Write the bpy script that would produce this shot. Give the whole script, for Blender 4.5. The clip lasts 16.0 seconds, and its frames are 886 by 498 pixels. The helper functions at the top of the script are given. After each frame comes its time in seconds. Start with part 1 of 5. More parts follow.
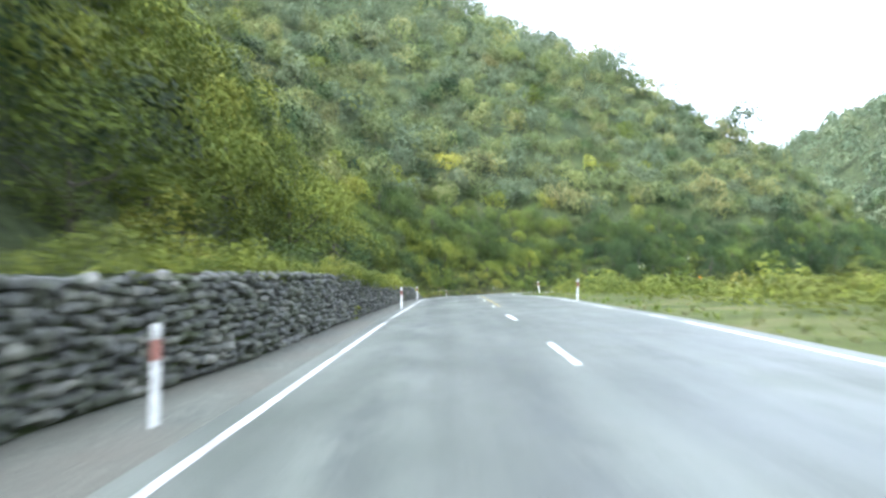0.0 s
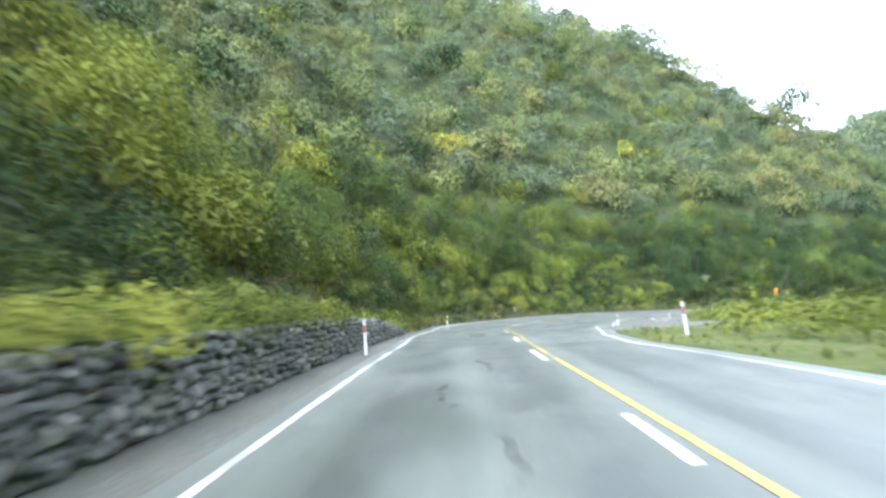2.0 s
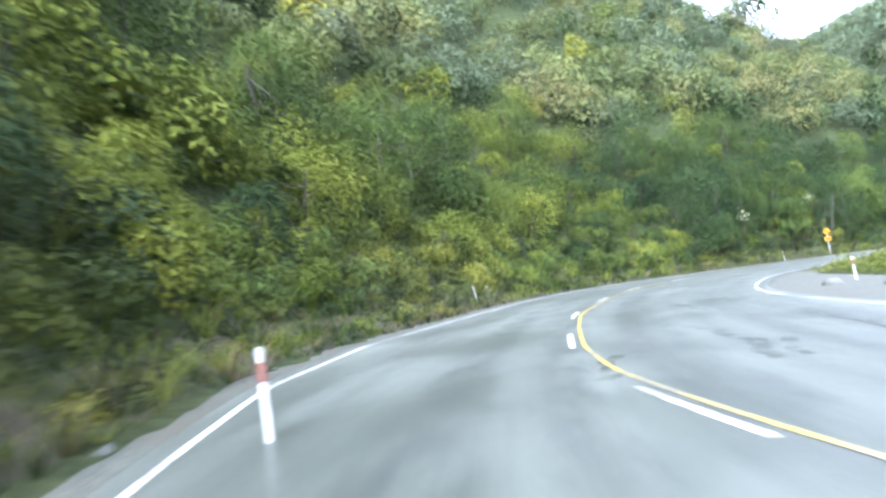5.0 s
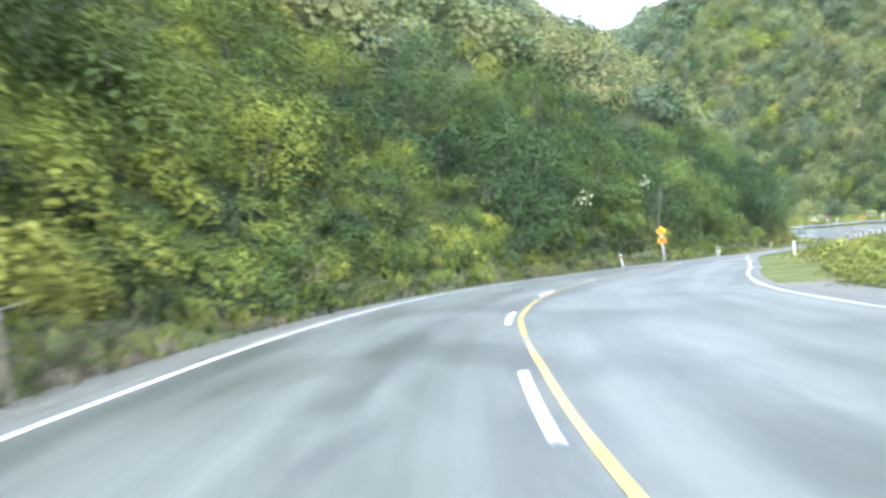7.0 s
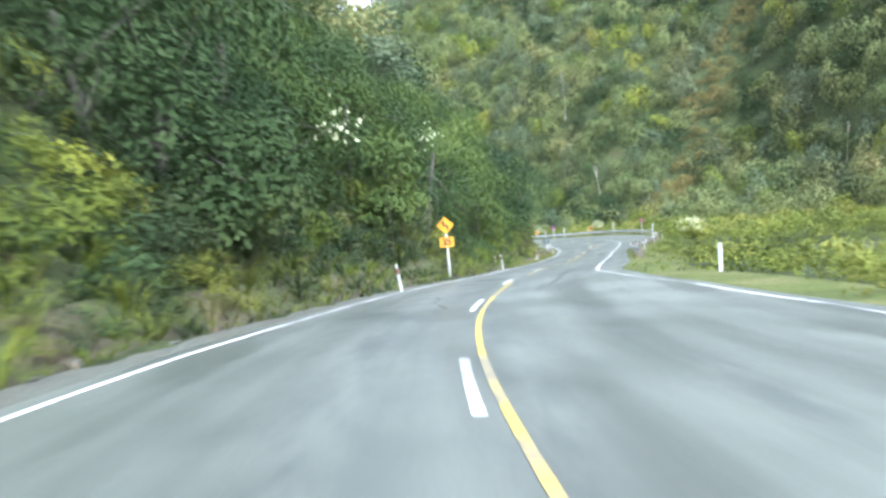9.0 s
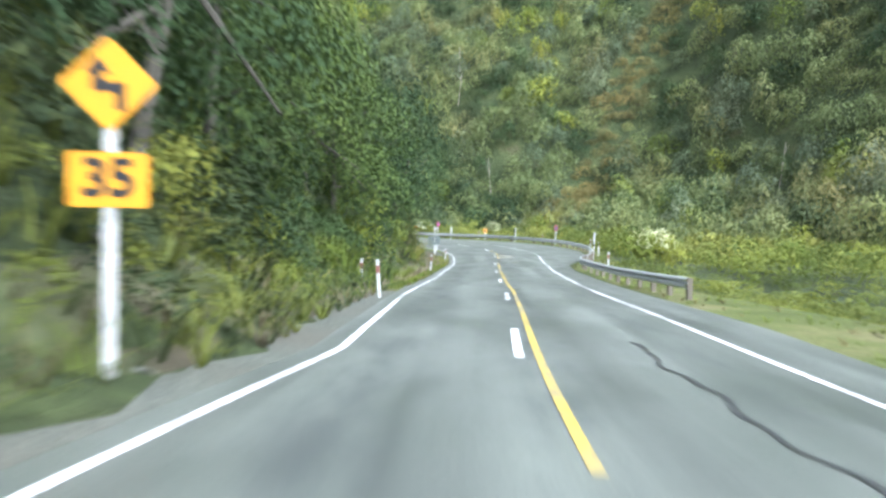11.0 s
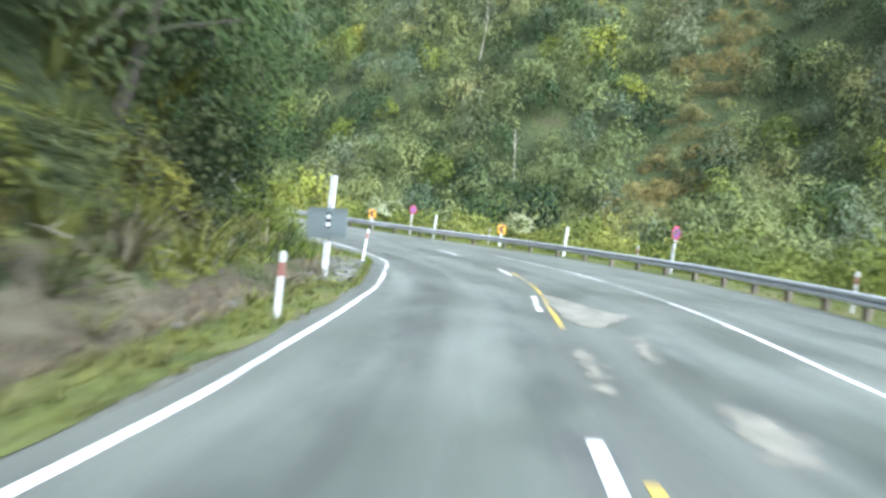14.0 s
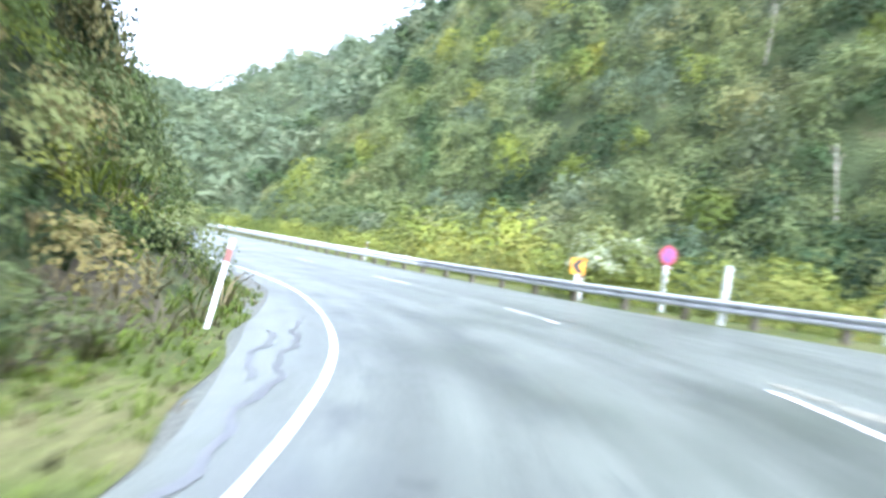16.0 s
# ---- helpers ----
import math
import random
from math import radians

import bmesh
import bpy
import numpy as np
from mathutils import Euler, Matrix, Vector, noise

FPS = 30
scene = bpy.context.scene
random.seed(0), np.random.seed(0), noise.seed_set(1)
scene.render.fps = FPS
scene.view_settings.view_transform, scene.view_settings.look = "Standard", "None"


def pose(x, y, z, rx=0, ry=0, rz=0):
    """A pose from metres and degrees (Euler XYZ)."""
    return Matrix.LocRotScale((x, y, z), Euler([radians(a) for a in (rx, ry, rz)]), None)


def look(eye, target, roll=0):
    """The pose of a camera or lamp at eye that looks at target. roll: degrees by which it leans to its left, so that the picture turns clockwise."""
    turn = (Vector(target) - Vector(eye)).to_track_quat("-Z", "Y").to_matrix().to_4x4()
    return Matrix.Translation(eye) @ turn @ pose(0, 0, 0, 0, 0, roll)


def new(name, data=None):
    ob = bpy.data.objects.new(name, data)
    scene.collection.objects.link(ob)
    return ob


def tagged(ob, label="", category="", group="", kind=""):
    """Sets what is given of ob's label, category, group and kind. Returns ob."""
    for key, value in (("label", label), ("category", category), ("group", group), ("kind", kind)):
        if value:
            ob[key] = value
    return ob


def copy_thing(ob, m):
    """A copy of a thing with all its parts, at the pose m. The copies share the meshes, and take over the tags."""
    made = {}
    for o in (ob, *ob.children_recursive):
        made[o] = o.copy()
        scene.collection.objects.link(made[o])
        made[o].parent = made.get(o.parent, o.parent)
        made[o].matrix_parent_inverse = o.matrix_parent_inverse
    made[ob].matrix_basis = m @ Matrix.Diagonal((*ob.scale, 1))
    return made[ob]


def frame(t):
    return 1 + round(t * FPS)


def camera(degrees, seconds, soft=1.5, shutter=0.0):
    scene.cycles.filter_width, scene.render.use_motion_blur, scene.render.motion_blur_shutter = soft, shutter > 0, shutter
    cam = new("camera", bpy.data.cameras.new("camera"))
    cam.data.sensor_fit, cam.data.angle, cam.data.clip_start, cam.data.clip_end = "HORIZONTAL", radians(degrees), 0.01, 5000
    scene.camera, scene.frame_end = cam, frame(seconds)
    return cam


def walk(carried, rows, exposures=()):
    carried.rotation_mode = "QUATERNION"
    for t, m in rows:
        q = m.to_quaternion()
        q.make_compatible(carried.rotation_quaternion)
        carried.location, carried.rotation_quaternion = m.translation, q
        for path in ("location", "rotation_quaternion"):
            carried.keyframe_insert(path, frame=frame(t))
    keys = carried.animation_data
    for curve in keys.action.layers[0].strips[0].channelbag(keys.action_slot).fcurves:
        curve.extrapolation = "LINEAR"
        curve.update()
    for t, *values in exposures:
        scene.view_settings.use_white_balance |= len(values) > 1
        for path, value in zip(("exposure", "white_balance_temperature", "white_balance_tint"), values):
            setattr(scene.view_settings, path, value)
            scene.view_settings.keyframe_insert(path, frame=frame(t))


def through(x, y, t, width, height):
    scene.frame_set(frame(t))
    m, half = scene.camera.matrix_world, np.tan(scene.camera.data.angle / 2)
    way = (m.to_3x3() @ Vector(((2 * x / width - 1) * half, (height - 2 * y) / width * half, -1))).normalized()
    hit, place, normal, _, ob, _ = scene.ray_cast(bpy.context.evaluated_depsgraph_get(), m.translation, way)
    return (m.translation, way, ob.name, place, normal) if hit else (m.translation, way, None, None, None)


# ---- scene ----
cam = camera(59.84, 16.0, soft=2.7, shutter=0.5)
# seconds, x, y, z, then the turn about x, y and z in degrees
ROWS = [
    (0.0, 0.000, 0.000, 1.250, 93.29, 2.71, 0.16),
    (0.5, 0.073, 8.385, 1.454, 93.57, 2.01, 0.25),
    (1.0, 0.188, 16.931, 1.658, 94.02, 2.18, 0.49),
    (1.5, 0.235, 25.292, 1.800, 94.42, 2.73, 0.51),
    (2.0, 0.346, 33.846, 1.927, 94.65, 3.51, 0.48),
    (2.5, 0.490, 42.053, 2.021, 94.31, 2.82, 0.11),
    (3.0, 0.602, 50.413, 2.125, 93.61, 3.60, 0.07),
    (3.2, 0.719, 53.626, 2.152, 93.52, 4.37, 0.14),
    (3.6, 0.786, 60.219, 2.157, 93.40, 5.56, -1.06),
    (4.0, 0.670, 66.600, 2.098, 93.32, 6.65, -2.64),
    (4.5, 0.617, 72.765, 2.008, 93.25, 7.59, -4.61),
    (4.9, 0.873, 78.712, 1.915, 93.17, 8.36, -6.94),
    (5.3, 1.685, 84.439, 1.853, 93.04, 8.90, -9.62),
    (5.5, 2.288, 87.088, 1.837, 92.94, 8.82, -11.49),
    (6.0, 4.000, 93.607, 1.799, 91.92, 7.03, -18.82),
    (6.5, 6.102, 99.937, 1.789, 90.80, 5.73, -23.00),
    (7.0, 8.466, 106.451, 1.800, 90.87, 6.73, -26.45),
    (7.5, 11.482, 112.738, 1.803, 90.55, 8.56, -34.03),
    (8.0, 15.257, 118.785, 1.788, 89.94, 7.80, -40.07),
    (8.5, 19.469, 124.560, 1.697, 89.56, 6.47, -44.96),
    (9.0, 24.182, 129.884, 1.566, 89.17, 5.79, -49.07),
    (9.5, 29.063, 134.517, 1.433, 88.75, 4.81, -52.46),
    (9.7, 31.116, 136.306, 1.378, 88.55, 3.89, -53.83),
    (10.1, 35.829, 139.991, 1.263, 88.41, 2.21, -55.79),
    (10.5, 41.046, 143.572, 1.147, 88.40, 0.52, -57.51),
    (11.0, 46.600, 147.023, 1.020, 88.40, -0.99, -58.95),
    (11.4, 52.323, 150.318, 0.873, 88.26, -2.10, -60.06),
    (11.8, 58.048, 153.431, 0.696, 87.86, -2.63, -60.81),
    (12.0, 60.762, 154.848, 0.601, 87.32, -2.06, -60.60),
    (12.5, 67.574, 158.386, 0.340, 87.36, -3.71, -60.18),
    (13.0, 74.836, 162.129, 0.103, 87.59, -5.06, -59.18),
    (13.5, 81.874, 165.756, -0.021, 87.98, -7.32, -58.31),
    (14.0, 89.200, 169.679, -0.108, 89.00, -6.68, -57.91),
    (14.5, 95.972, 173.569, -0.172, 90.75, -7.16, -55.92),
    (15.0, 102.413, 177.383, -0.117, 91.60, -3.69, -49.01),
    (15.5, 108.132, 181.226, -0.040, 92.57, -5.57, -46.74),
    (16.0, 113.227, 186.009, 0.020, 91.95, -6.92, -39.05),
]
LIGHT = [(0.0, 1.86, 5450, 10), (3.2, 1.98, 5400, 10), (5.3, 2.05, 5250, 15), (7.0, 2.0, 5300, 15), (8.0, 1.97, 5350, 13), (9.5, 1.75, 5350, 11), (12.0, 1.68, 5500, 10), (14.0, 1.7, 5400, 10), (15.0, 1.88, 5300, 12), (16.0, 2.08, 5250, 14)]  # seconds, stops, kelvin, tint
walk(cam, [(t, pose(x, y, z, rx, ry, rz)) for t, x, y, z, rx, ry, rz in ROWS], LIGHT)

# ---- light: a white overcast sky after rain ----
world = bpy.data.worlds.new("overcast")
scene.world = world
world.use_nodes = True
wn = world.node_tree.nodes
wl = world.node_tree.links
sky = wn.new("ShaderNodeTexSky")
sky.sky_type = "NISHITA"
sky.sun_disc = False
sky.sun_elevation = radians(35)
sky.sun_rotation = radians(203)
sky.dust_density = 4.0
pale = wn.new("ShaderNodeHueSaturation")
pale.inputs["Saturation"].default_value = 0.12
pale.inputs["Value"].default_value = 1.8
wl.new(sky.outputs["Color"], pale.inputs["Color"])
wl.new(pale.outputs["Color"], wn["Background"].inputs["Color"])
wn["Background"].inputs["Strength"].default_value = 0.15
sun = new("sun", bpy.data.lights.new("sun", "SUN"))
sun.data.energy, sun.data.angle, sun.data.color = 0.65, radians(30), (1.0, 0.97, 0.92)
sun.matrix_world = look((0, 0, 100), (56, 132, 0))


# ---- materials ----
def material(name, rough=0.8, metal=0.0, spec=0.4):
    m = bpy.data.materials.new(name)
    m.use_nodes = True
    b = m.node_tree.nodes["Principled BSDF"]
    b.inputs["Roughness"].default_value = rough
    b.inputs["Metallic"].default_value = metal
    b.inputs["Specular IOR Level"].default_value = spec
    return m, m.node_tree.nodes, m.node_tree.links, b


def ramp(nodes, stops):
    r = nodes.new("ShaderNodeValToRGB")
    e = r.color_ramp.elements
    e[0].position, e[0].color = stops[0][0], (*stops[0][1], 1)
    e[1].position, e[1].color = stops[-1][0], (*stops[-1][1], 1)
    for p, c in stops[1:-1]:
        e.new(p).color = (*c, 1)
    return r


def noise_node(nodes, links, scale, detail=4.0, coord="Object", stretch=(1, 1, 1), rough=0.55):
    tc = nodes.new("ShaderNodeTexCoord")
    mp = nodes.new("ShaderNodeMapping")
    mp.inputs["Scale"].default_value = stretch
    n = nodes.new("ShaderNodeTexNoise")
    n.inputs["Scale"].default_value, n.inputs["Detail"].default_value, n.inputs["Roughness"].default_value = scale, detail, rough
    links.new(tc.outputs[coord], mp.inputs["Vector"])
    links.new(mp.outputs["Vector"], n.inputs["Vector"])
    return n


def mixed(nodes, links, a, b, factor, how="MIX"):
    m = nodes.new("ShaderNodeMix")
    m.data_type, m.blend_type = "RGBA", how
    for socket, value in ((m.inputs[6], a), (m.inputs[7], b), (m.inputs[0], factor)):
        if hasattr(value, "is_linked"):
            links.new(value, socket)
        else:
            socket.default_value = (*value, 1) if isinstance(value, tuple) else value
    return m.outputs[2]


def bumped(nodes, links, b, height, strength, distance=0.02):
    k = nodes.new("ShaderNodeBump")
    k.inputs["Strength"].default_value, k.inputs["Distance"].default_value = strength, distance
    links.new(height, k.inputs["Height"])
    links.new(k.outputs["Normal"], b.inputs["Normal"])


def plain(name, colour, rough=0.6, metal=0.0, vary=0.25, scale=6.0, spec=0.4, dirt=(0.12, 0.11, 0.08)):
    m, n, l, b = material(name, rough, metal, spec)
    big = noise_node(n, l, scale)
    r = ramp(n, [(0.35, (0, 0, 0)), (0.75, (vary, vary, vary))])
    l.new(big.outputs["Fac"], r.inputs["Fac"])
    l.new(mixed(n, l, colour, dirt, r.outputs["Color"]), b.inputs["Base Color"])
    fine = noise_node(n, l, scale * 12)
    bumped(n, l, b, fine.outputs["Fac"], 0.15, 0.01)
    return m


def leafy(name, dark, mid, light, warm, through=0.25, even=False):
    """Foliage: every leaf differs a little, whole patches differ more."""
    m, n, l, b = material(name, 0.68, 0.0, 0.22)
    geo = n.new("ShaderNodeNewGeometry")
    patch = noise_node(n, l, 0.16, 3.0)
    info = n.new("ShaderNodeObjectInfo")
    add = n.new("ShaderNodeMath")
    add.operation = "MULTIPLY_ADD"
    l.new(geo.outputs["Random Per Island"], add.inputs[0])
    add.inputs[1].default_value = 0.1
    half = n.new("ShaderNodeMath")
    half.operation = "MULTIPLY"
    half.inputs[1].default_value = 0.92
    l.new(patch.outputs["Fac"], half.inputs[0])
    l.new(half.outputs[0], add.inputs[2])
    r = ramp(n, [(0.2, dark), (0.5, mid), (0.78, light)])
    l.new(add.outputs[0], r.inputs["Fac"])
    tint = noise_node(n, l, 0.07, 2.0)
    tr = ramp(n, [(0.48, (0, 0, 0)), (0.72, (0.75, 0.75, 0.75))])
    l.new(tint.outputs["Fac"], tr.inputs["Fac"])
    col = mixed(n, l, r.outputs["Color"], warm, tr.outputs["Color"])
    tone = n.new("ShaderNodeAttribute")
    tone.attribute_name = "tone"
    own = n.new("ShaderNodeMath")
    own.operation = "ADD"
    l.new(info.outputs["Random"], own.inputs[0])
    l.new(tone.outputs["Fac"], own.inputs[1])
    turn = n.new("ShaderNodeMath")
    turn.operation = "FRACT"
    l.new(own.outputs[0], turn.inputs[0])
    one = ramp(n, [(0.0, (0.48, 0.56, 0.52)), (0.45, (0.88, 0.92, 0.86)), (0.8, (1.14, 1.12, 1.0)), (1.0, (1.35, 1.28, 1.06))])
    if even:
        for e in one.color_ramp.elements:
            e.color = [0.55 * c + 0.45 for c in e.color[:3]] + [1]
    l.new(turn.outputs[0], one.inputs["Fac"])
    col = mixed(n, l, col, one.outputs["Color"], 1.0, "MULTIPLY")
    fine = noise_node(n, l, 2.6, 8.0, rough=0.7)
    fr = ramp(n, [(0.3, (0.76, 0.78, 0.78)), (0.72, (1.18, 1.16, 1.1))])
    l.new(fine.outputs["Fac"], fr.inputs["Fac"])
    col = mixed(n, l, col, fr.outputs["Color"], 1.0, "MULTIPLY")
    l.new(col, b.inputs["Base Color"])
    bumped(n, l, b, fine.outputs["Fac"], 0.7, 0.25)
    tl = n.new("ShaderNodeBsdfTranslucent")
    l.new(col, tl.inputs["Color"])
    mx = n.new("ShaderNodeMixShader")
    mx.inputs[0].default_value = through
    out = n["Material Output"]
    l.new(b.outputs[0], mx.inputs[1])
    l.new(tl.outputs[0], mx.inputs[2])
    l.new(mx.outputs[0], out.inputs["Surface"])
    return m


LEAF_BUSH = leafy("leaf_bush", (0.05, 0.066, 0.014), (0.18, 0.215, 0.036), (0.325, 0.345, 0.068), (0.24, 0.225, 0.05))
# dark native green, deepened further to hold shade below the canopy
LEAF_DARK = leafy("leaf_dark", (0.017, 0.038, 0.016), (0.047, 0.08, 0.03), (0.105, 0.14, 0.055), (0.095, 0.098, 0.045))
LEAF_GREEN = leafy("leaf_green", (0.034, 0.058, 0.018), (0.092, 0.132, 0.034), (0.185, 0.225, 0.06), (0.15, 0.15, 0.045))
# forest greens lifted and evened, some distance haze put into the base colour
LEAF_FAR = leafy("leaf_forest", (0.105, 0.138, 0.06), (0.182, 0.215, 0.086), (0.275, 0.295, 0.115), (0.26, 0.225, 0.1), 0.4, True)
# the greyest and bluest leaf tone: haze painted onto ridge and far slopes
LEAF_HAZY = leafy("leaf_hazy", (0.108, 0.14, 0.086), (0.15, 0.187, 0.112), (0.185, 0.22, 0.128), (0.17, 0.178, 0.105), 0.4, True)
LEAF_SCRUB = leafy("leaf_scrub", (0.075, 0.1, 0.024), (0.175, 0.205, 0.042), (0.31, 0.315, 0.08), (0.25, 0.225, 0.07))
LEAF_BROWN = leafy("leaf_brown", (0.125, 0.108, 0.042), (0.215, 0.185, 0.07), (0.3, 0.26, 0.105), (0.25, 0.185, 0.07), 0.25, True)
LEAF_GRASS = leafy("grass_blades", (0.09, 0.13, 0.02), (0.145, 0.195, 0.025), (0.25, 0.28, 0.05), (0.24, 0.225, 0.08), 0.3, True)
LEAF_DRY = leafy("dry_grass", (0.12, 0.1, 0.055), (0.21, 0.175, 0.095), (0.33, 0.285, 0.165), (0.14, 0.14, 0.05))
LEAF_STRAW = leafy("dead_grass", (0.15, 0.125, 0.09), (0.25, 0.21, 0.155), (0.34, 0.295, 0.225), (0.18, 0.145, 0.095), 0.2, True)
FLOWER = leafy("white_flower", (0.4, 0.43, 0.25), (0.6, 0.62, 0.42), (0.78, 0.78, 0.6), (0.52, 0.54, 0.33), 0.25, True)
BARK = plain("bark", (0.065, 0.058, 0.045), 0.9, vary=0.6, scale=3.0)
TWIG = plain("bleached_wood", (0.42, 0.38, 0.31), 0.8, vary=0.5, scale=8.0)
PALE_TIMBER = plain("worn_white_paint", (0.5, 0.5, 0.47), 0.7, vary=0.5, scale=6.0)
WHITE = plain("white_post_paint", (0.56, 0.575, 0.55), 0.5, vary=0.5, scale=5.0)
RED = plain("red_reflector", (0.22, 0.09, 0.07), 0.45, vary=0.35)
BLACK = plain("black_sheet", (0.02, 0.02, 0.022), 0.5, vary=0.1)
YELLOW = plain("yellow_sign_face", (0.66, 0.29, 0.012), 0.45, vary=0.12)
SIGN_RED = plain("red_sign_face", (0.28, 0.05, 0.06), 0.45, vary=0.15)
SIGN_PURPLE = plain("faded_blue_sign_face", (0.13, 0.07, 0.2), 0.45, vary=0.15)
GREY = plain("grey_sign_back", (0.17, 0.205, 0.2), 0.5, 0.2, vary=0.2, scale=3.0)
PALE_STEEL = plain("pale_zinc", (0.85, 0.86, 0.86), 0.5, 0.15, vary=0.12, scale=2.0)
STEEL = plain("galvanised_steel", (0.52, 0.54, 0.55), 0.42, 0.5, vary=0.3, scale=2.0)
TIMBER = plain("weathered_timber", (0.14, 0.12, 0.09), 0.85, vary=0.4, scale=5.0)
ROCK = plain("pale_rock", (0.17, 0.17, 0.155), 0.8, vary=0.5, scale=3.0)


def stone_material():
    m, n, l, b = material("wall_stone", 0.6, 0.0, 0.45)
    info = n.new("ShaderNodeObjectInfo")
    geo = n.new("ShaderNodeNewGeometry")
    s = n.new("ShaderNodeMath")
    s.operation = "ADD"
    l.new(info.outputs["Random"], s.inputs[0])
    l.new(geo.outputs["Random Per Island"], s.inputs[1])
    f = n.new("ShaderNodeMath")
    f.operation = "FRACT"
    l.new(s.outputs[0], f.inputs[0])
    r = ramp(n, [(0.0, (0.055, 0.057, 0.05)), (0.5, (0.1, 0.105, 0.093)), (0.85, (0.15, 0.152, 0.13)), (1.0, (0.24, 0.236, 0.2))])
    l.new(f.outputs[0], r.inputs["Fac"])
    moss = noise_node(n, l, 0.9, 5.0)
    mr = ramp(n, [(0.5, (0, 0, 0)), (0.68, (0.7, 0.7, 0.7))])
    l.new(moss.outputs["Fac"], mr.inputs["Fac"])
    l.new(mixed(n, l, r.outputs["Color"], (0.07, 0.085, 0.03), mr.outputs["Color"]), b.inputs["Base Color"])
    g = noise_node(n, l, 14.0, 6.0)
    bumped(n, l, b, g.outputs["Fac"], 0.5, 0.03)
    return m


STONE = stone_material()


def road_material():
    """Wet chip seal: smooth dark wheel paths, pale chip between, damp patches that shine."""
    m, n, l, b = material("wet_chip_seal", 0.4, 0.0, 0.4)
    streak = noise_node(n, l, 1.0, 4.0, "UV", (1.1, 0.035, 1))
    patch = noise_node(n, l, 1.0, 6.0, "UV", (0.55, 0.2, 1), 0.62)
    blot = noise_node(n, l, 1.0, 5.0, "UV", (1.9, 0.5, 1), 0.6)
    fine = noise_node(n, l, 45.0, 4.0)
    a = ramp(n, [(0.34, (0.086, 0.093, 0.079)), (0.5, (0.12, 0.129, 0.11)), (0.68, (0.155, 0.166, 0.142))])
    l.new(streak.outputs["Fac"], a.inputs["Fac"])
    c = ramp(n, [(0.36, (0.72, 0.74, 0.72)), (0.52, (0.99, 0.99, 0.97)), (0.66, (1.1, 1.1, 1.06))])
    l.new(patch.outputs["Fac"], c.inputs["Fac"])
    col = mixed(n, l, a.outputs["Color"], c.outputs["Color"], 1.0, "MULTIPLY")
    # tar polished up along the wheel paths, broken by blotches
    tc = n.new("ShaderNodeTexCoord")
    xyz = n.new("ShaderNodeSeparateXYZ")
    l.new(tc.outputs["UV"], xyz.inputs[0])
    shift = n.new("ShaderNodeMapRange")
    shift.inputs["From Min"].default_value, shift.inputs["From Max"].default_value = -3.0, 7.0
    l.new(xyz.outputs["X"], shift.inputs["Value"])
    r = ramp(n, [(0.0, (0, 0, 0)), (0.15, (0, 0, 0)), (0.215, (1, 1, 1)), (0.285, (0, 0, 0)), (0.325, (0, 0, 0)), (0.385, (1, 1, 1)), (0.44, (0, 0, 0)), (0.54, (0, 0, 0)), (0.585, (0.8, 0.8, 0.8)), (0.64, (0, 0, 0)), (1.0, (0, 0, 0))])
    l.new(shift.outputs["Result"], r.inputs["Fac"])
    broken = ramp(n, [(0.44, (0, 0, 0)), (0.6, (0.75, 0.75, 0.75))])
    l.new(blot.outputs["Fac"], broken.inputs["Fac"])
    where = mixed(n, l, r.outputs["Color"], broken.outputs["Color"], 1.0, "MULTIPLY")
    col = mixed(n, l, col, (0.062, 0.068, 0.062), where)
    g = ramp(n, [(0.35, (0.7, 0.7, 0.7)), (0.7, (1.3, 1.3, 1.3))])
    l.new(fine.outputs["Fac"], g.inputs["Fac"])
    l.new(mixed(n, l, col, g.outputs["Color"], 0.6, "MULTIPLY"), b.inputs["Base Color"])
    wr = ramp(n, [(0.36, (0.36, 0.36, 0.36)), (0.5, (0.44, 0.44, 0.44)), (0.64, (0.56, 0.56, 0.56))])
    l.new(patch.outputs["Fac"], wr.inputs["Fac"])
    l.new(wr.outputs["Color"], b.inputs["Roughness"])
    bumped(n, l, b, fine.outputs["Fac"], 0.25, 0.01)
    return m


ROAD = road_material()


def line_material(name, colour):
    m, n, l, b = material(name, 0.45, 0.0, 0.5)
    w = noise_node(n, l, 9.0, 6.0)
    r = ramp(n, [(0.32, (0.12, 0.12, 0.11)), (0.5, colour)])
    l.new(w.outputs["Fac"], r.inputs["Fac"])
    rub = noise_node(n, l, 0.35, 4.0)
    rr = ramp(n, [(0.38, (0.75, 0.75, 0.75)), (0.52, (0, 0, 0))])
    l.new(rub.outputs["Fac"], rr.inputs["Fac"])
    l.new(mixed(n, l, r.outputs["Color"], (0.17, 0.17, 0.155), rr.outputs["Color"]), b.inputs["Base Color"])
    return m


LINE_WHITE = line_material("white_road_paint", (0.8, 0.8, 0.77))
LINE_YELLOW = line_material("yellow_road_paint", (0.5, 0.36, 0.055))
TAR = plain("tar_seal", (0.045, 0.047, 0.05), 0.3, vary=0.3, spec=0.5)


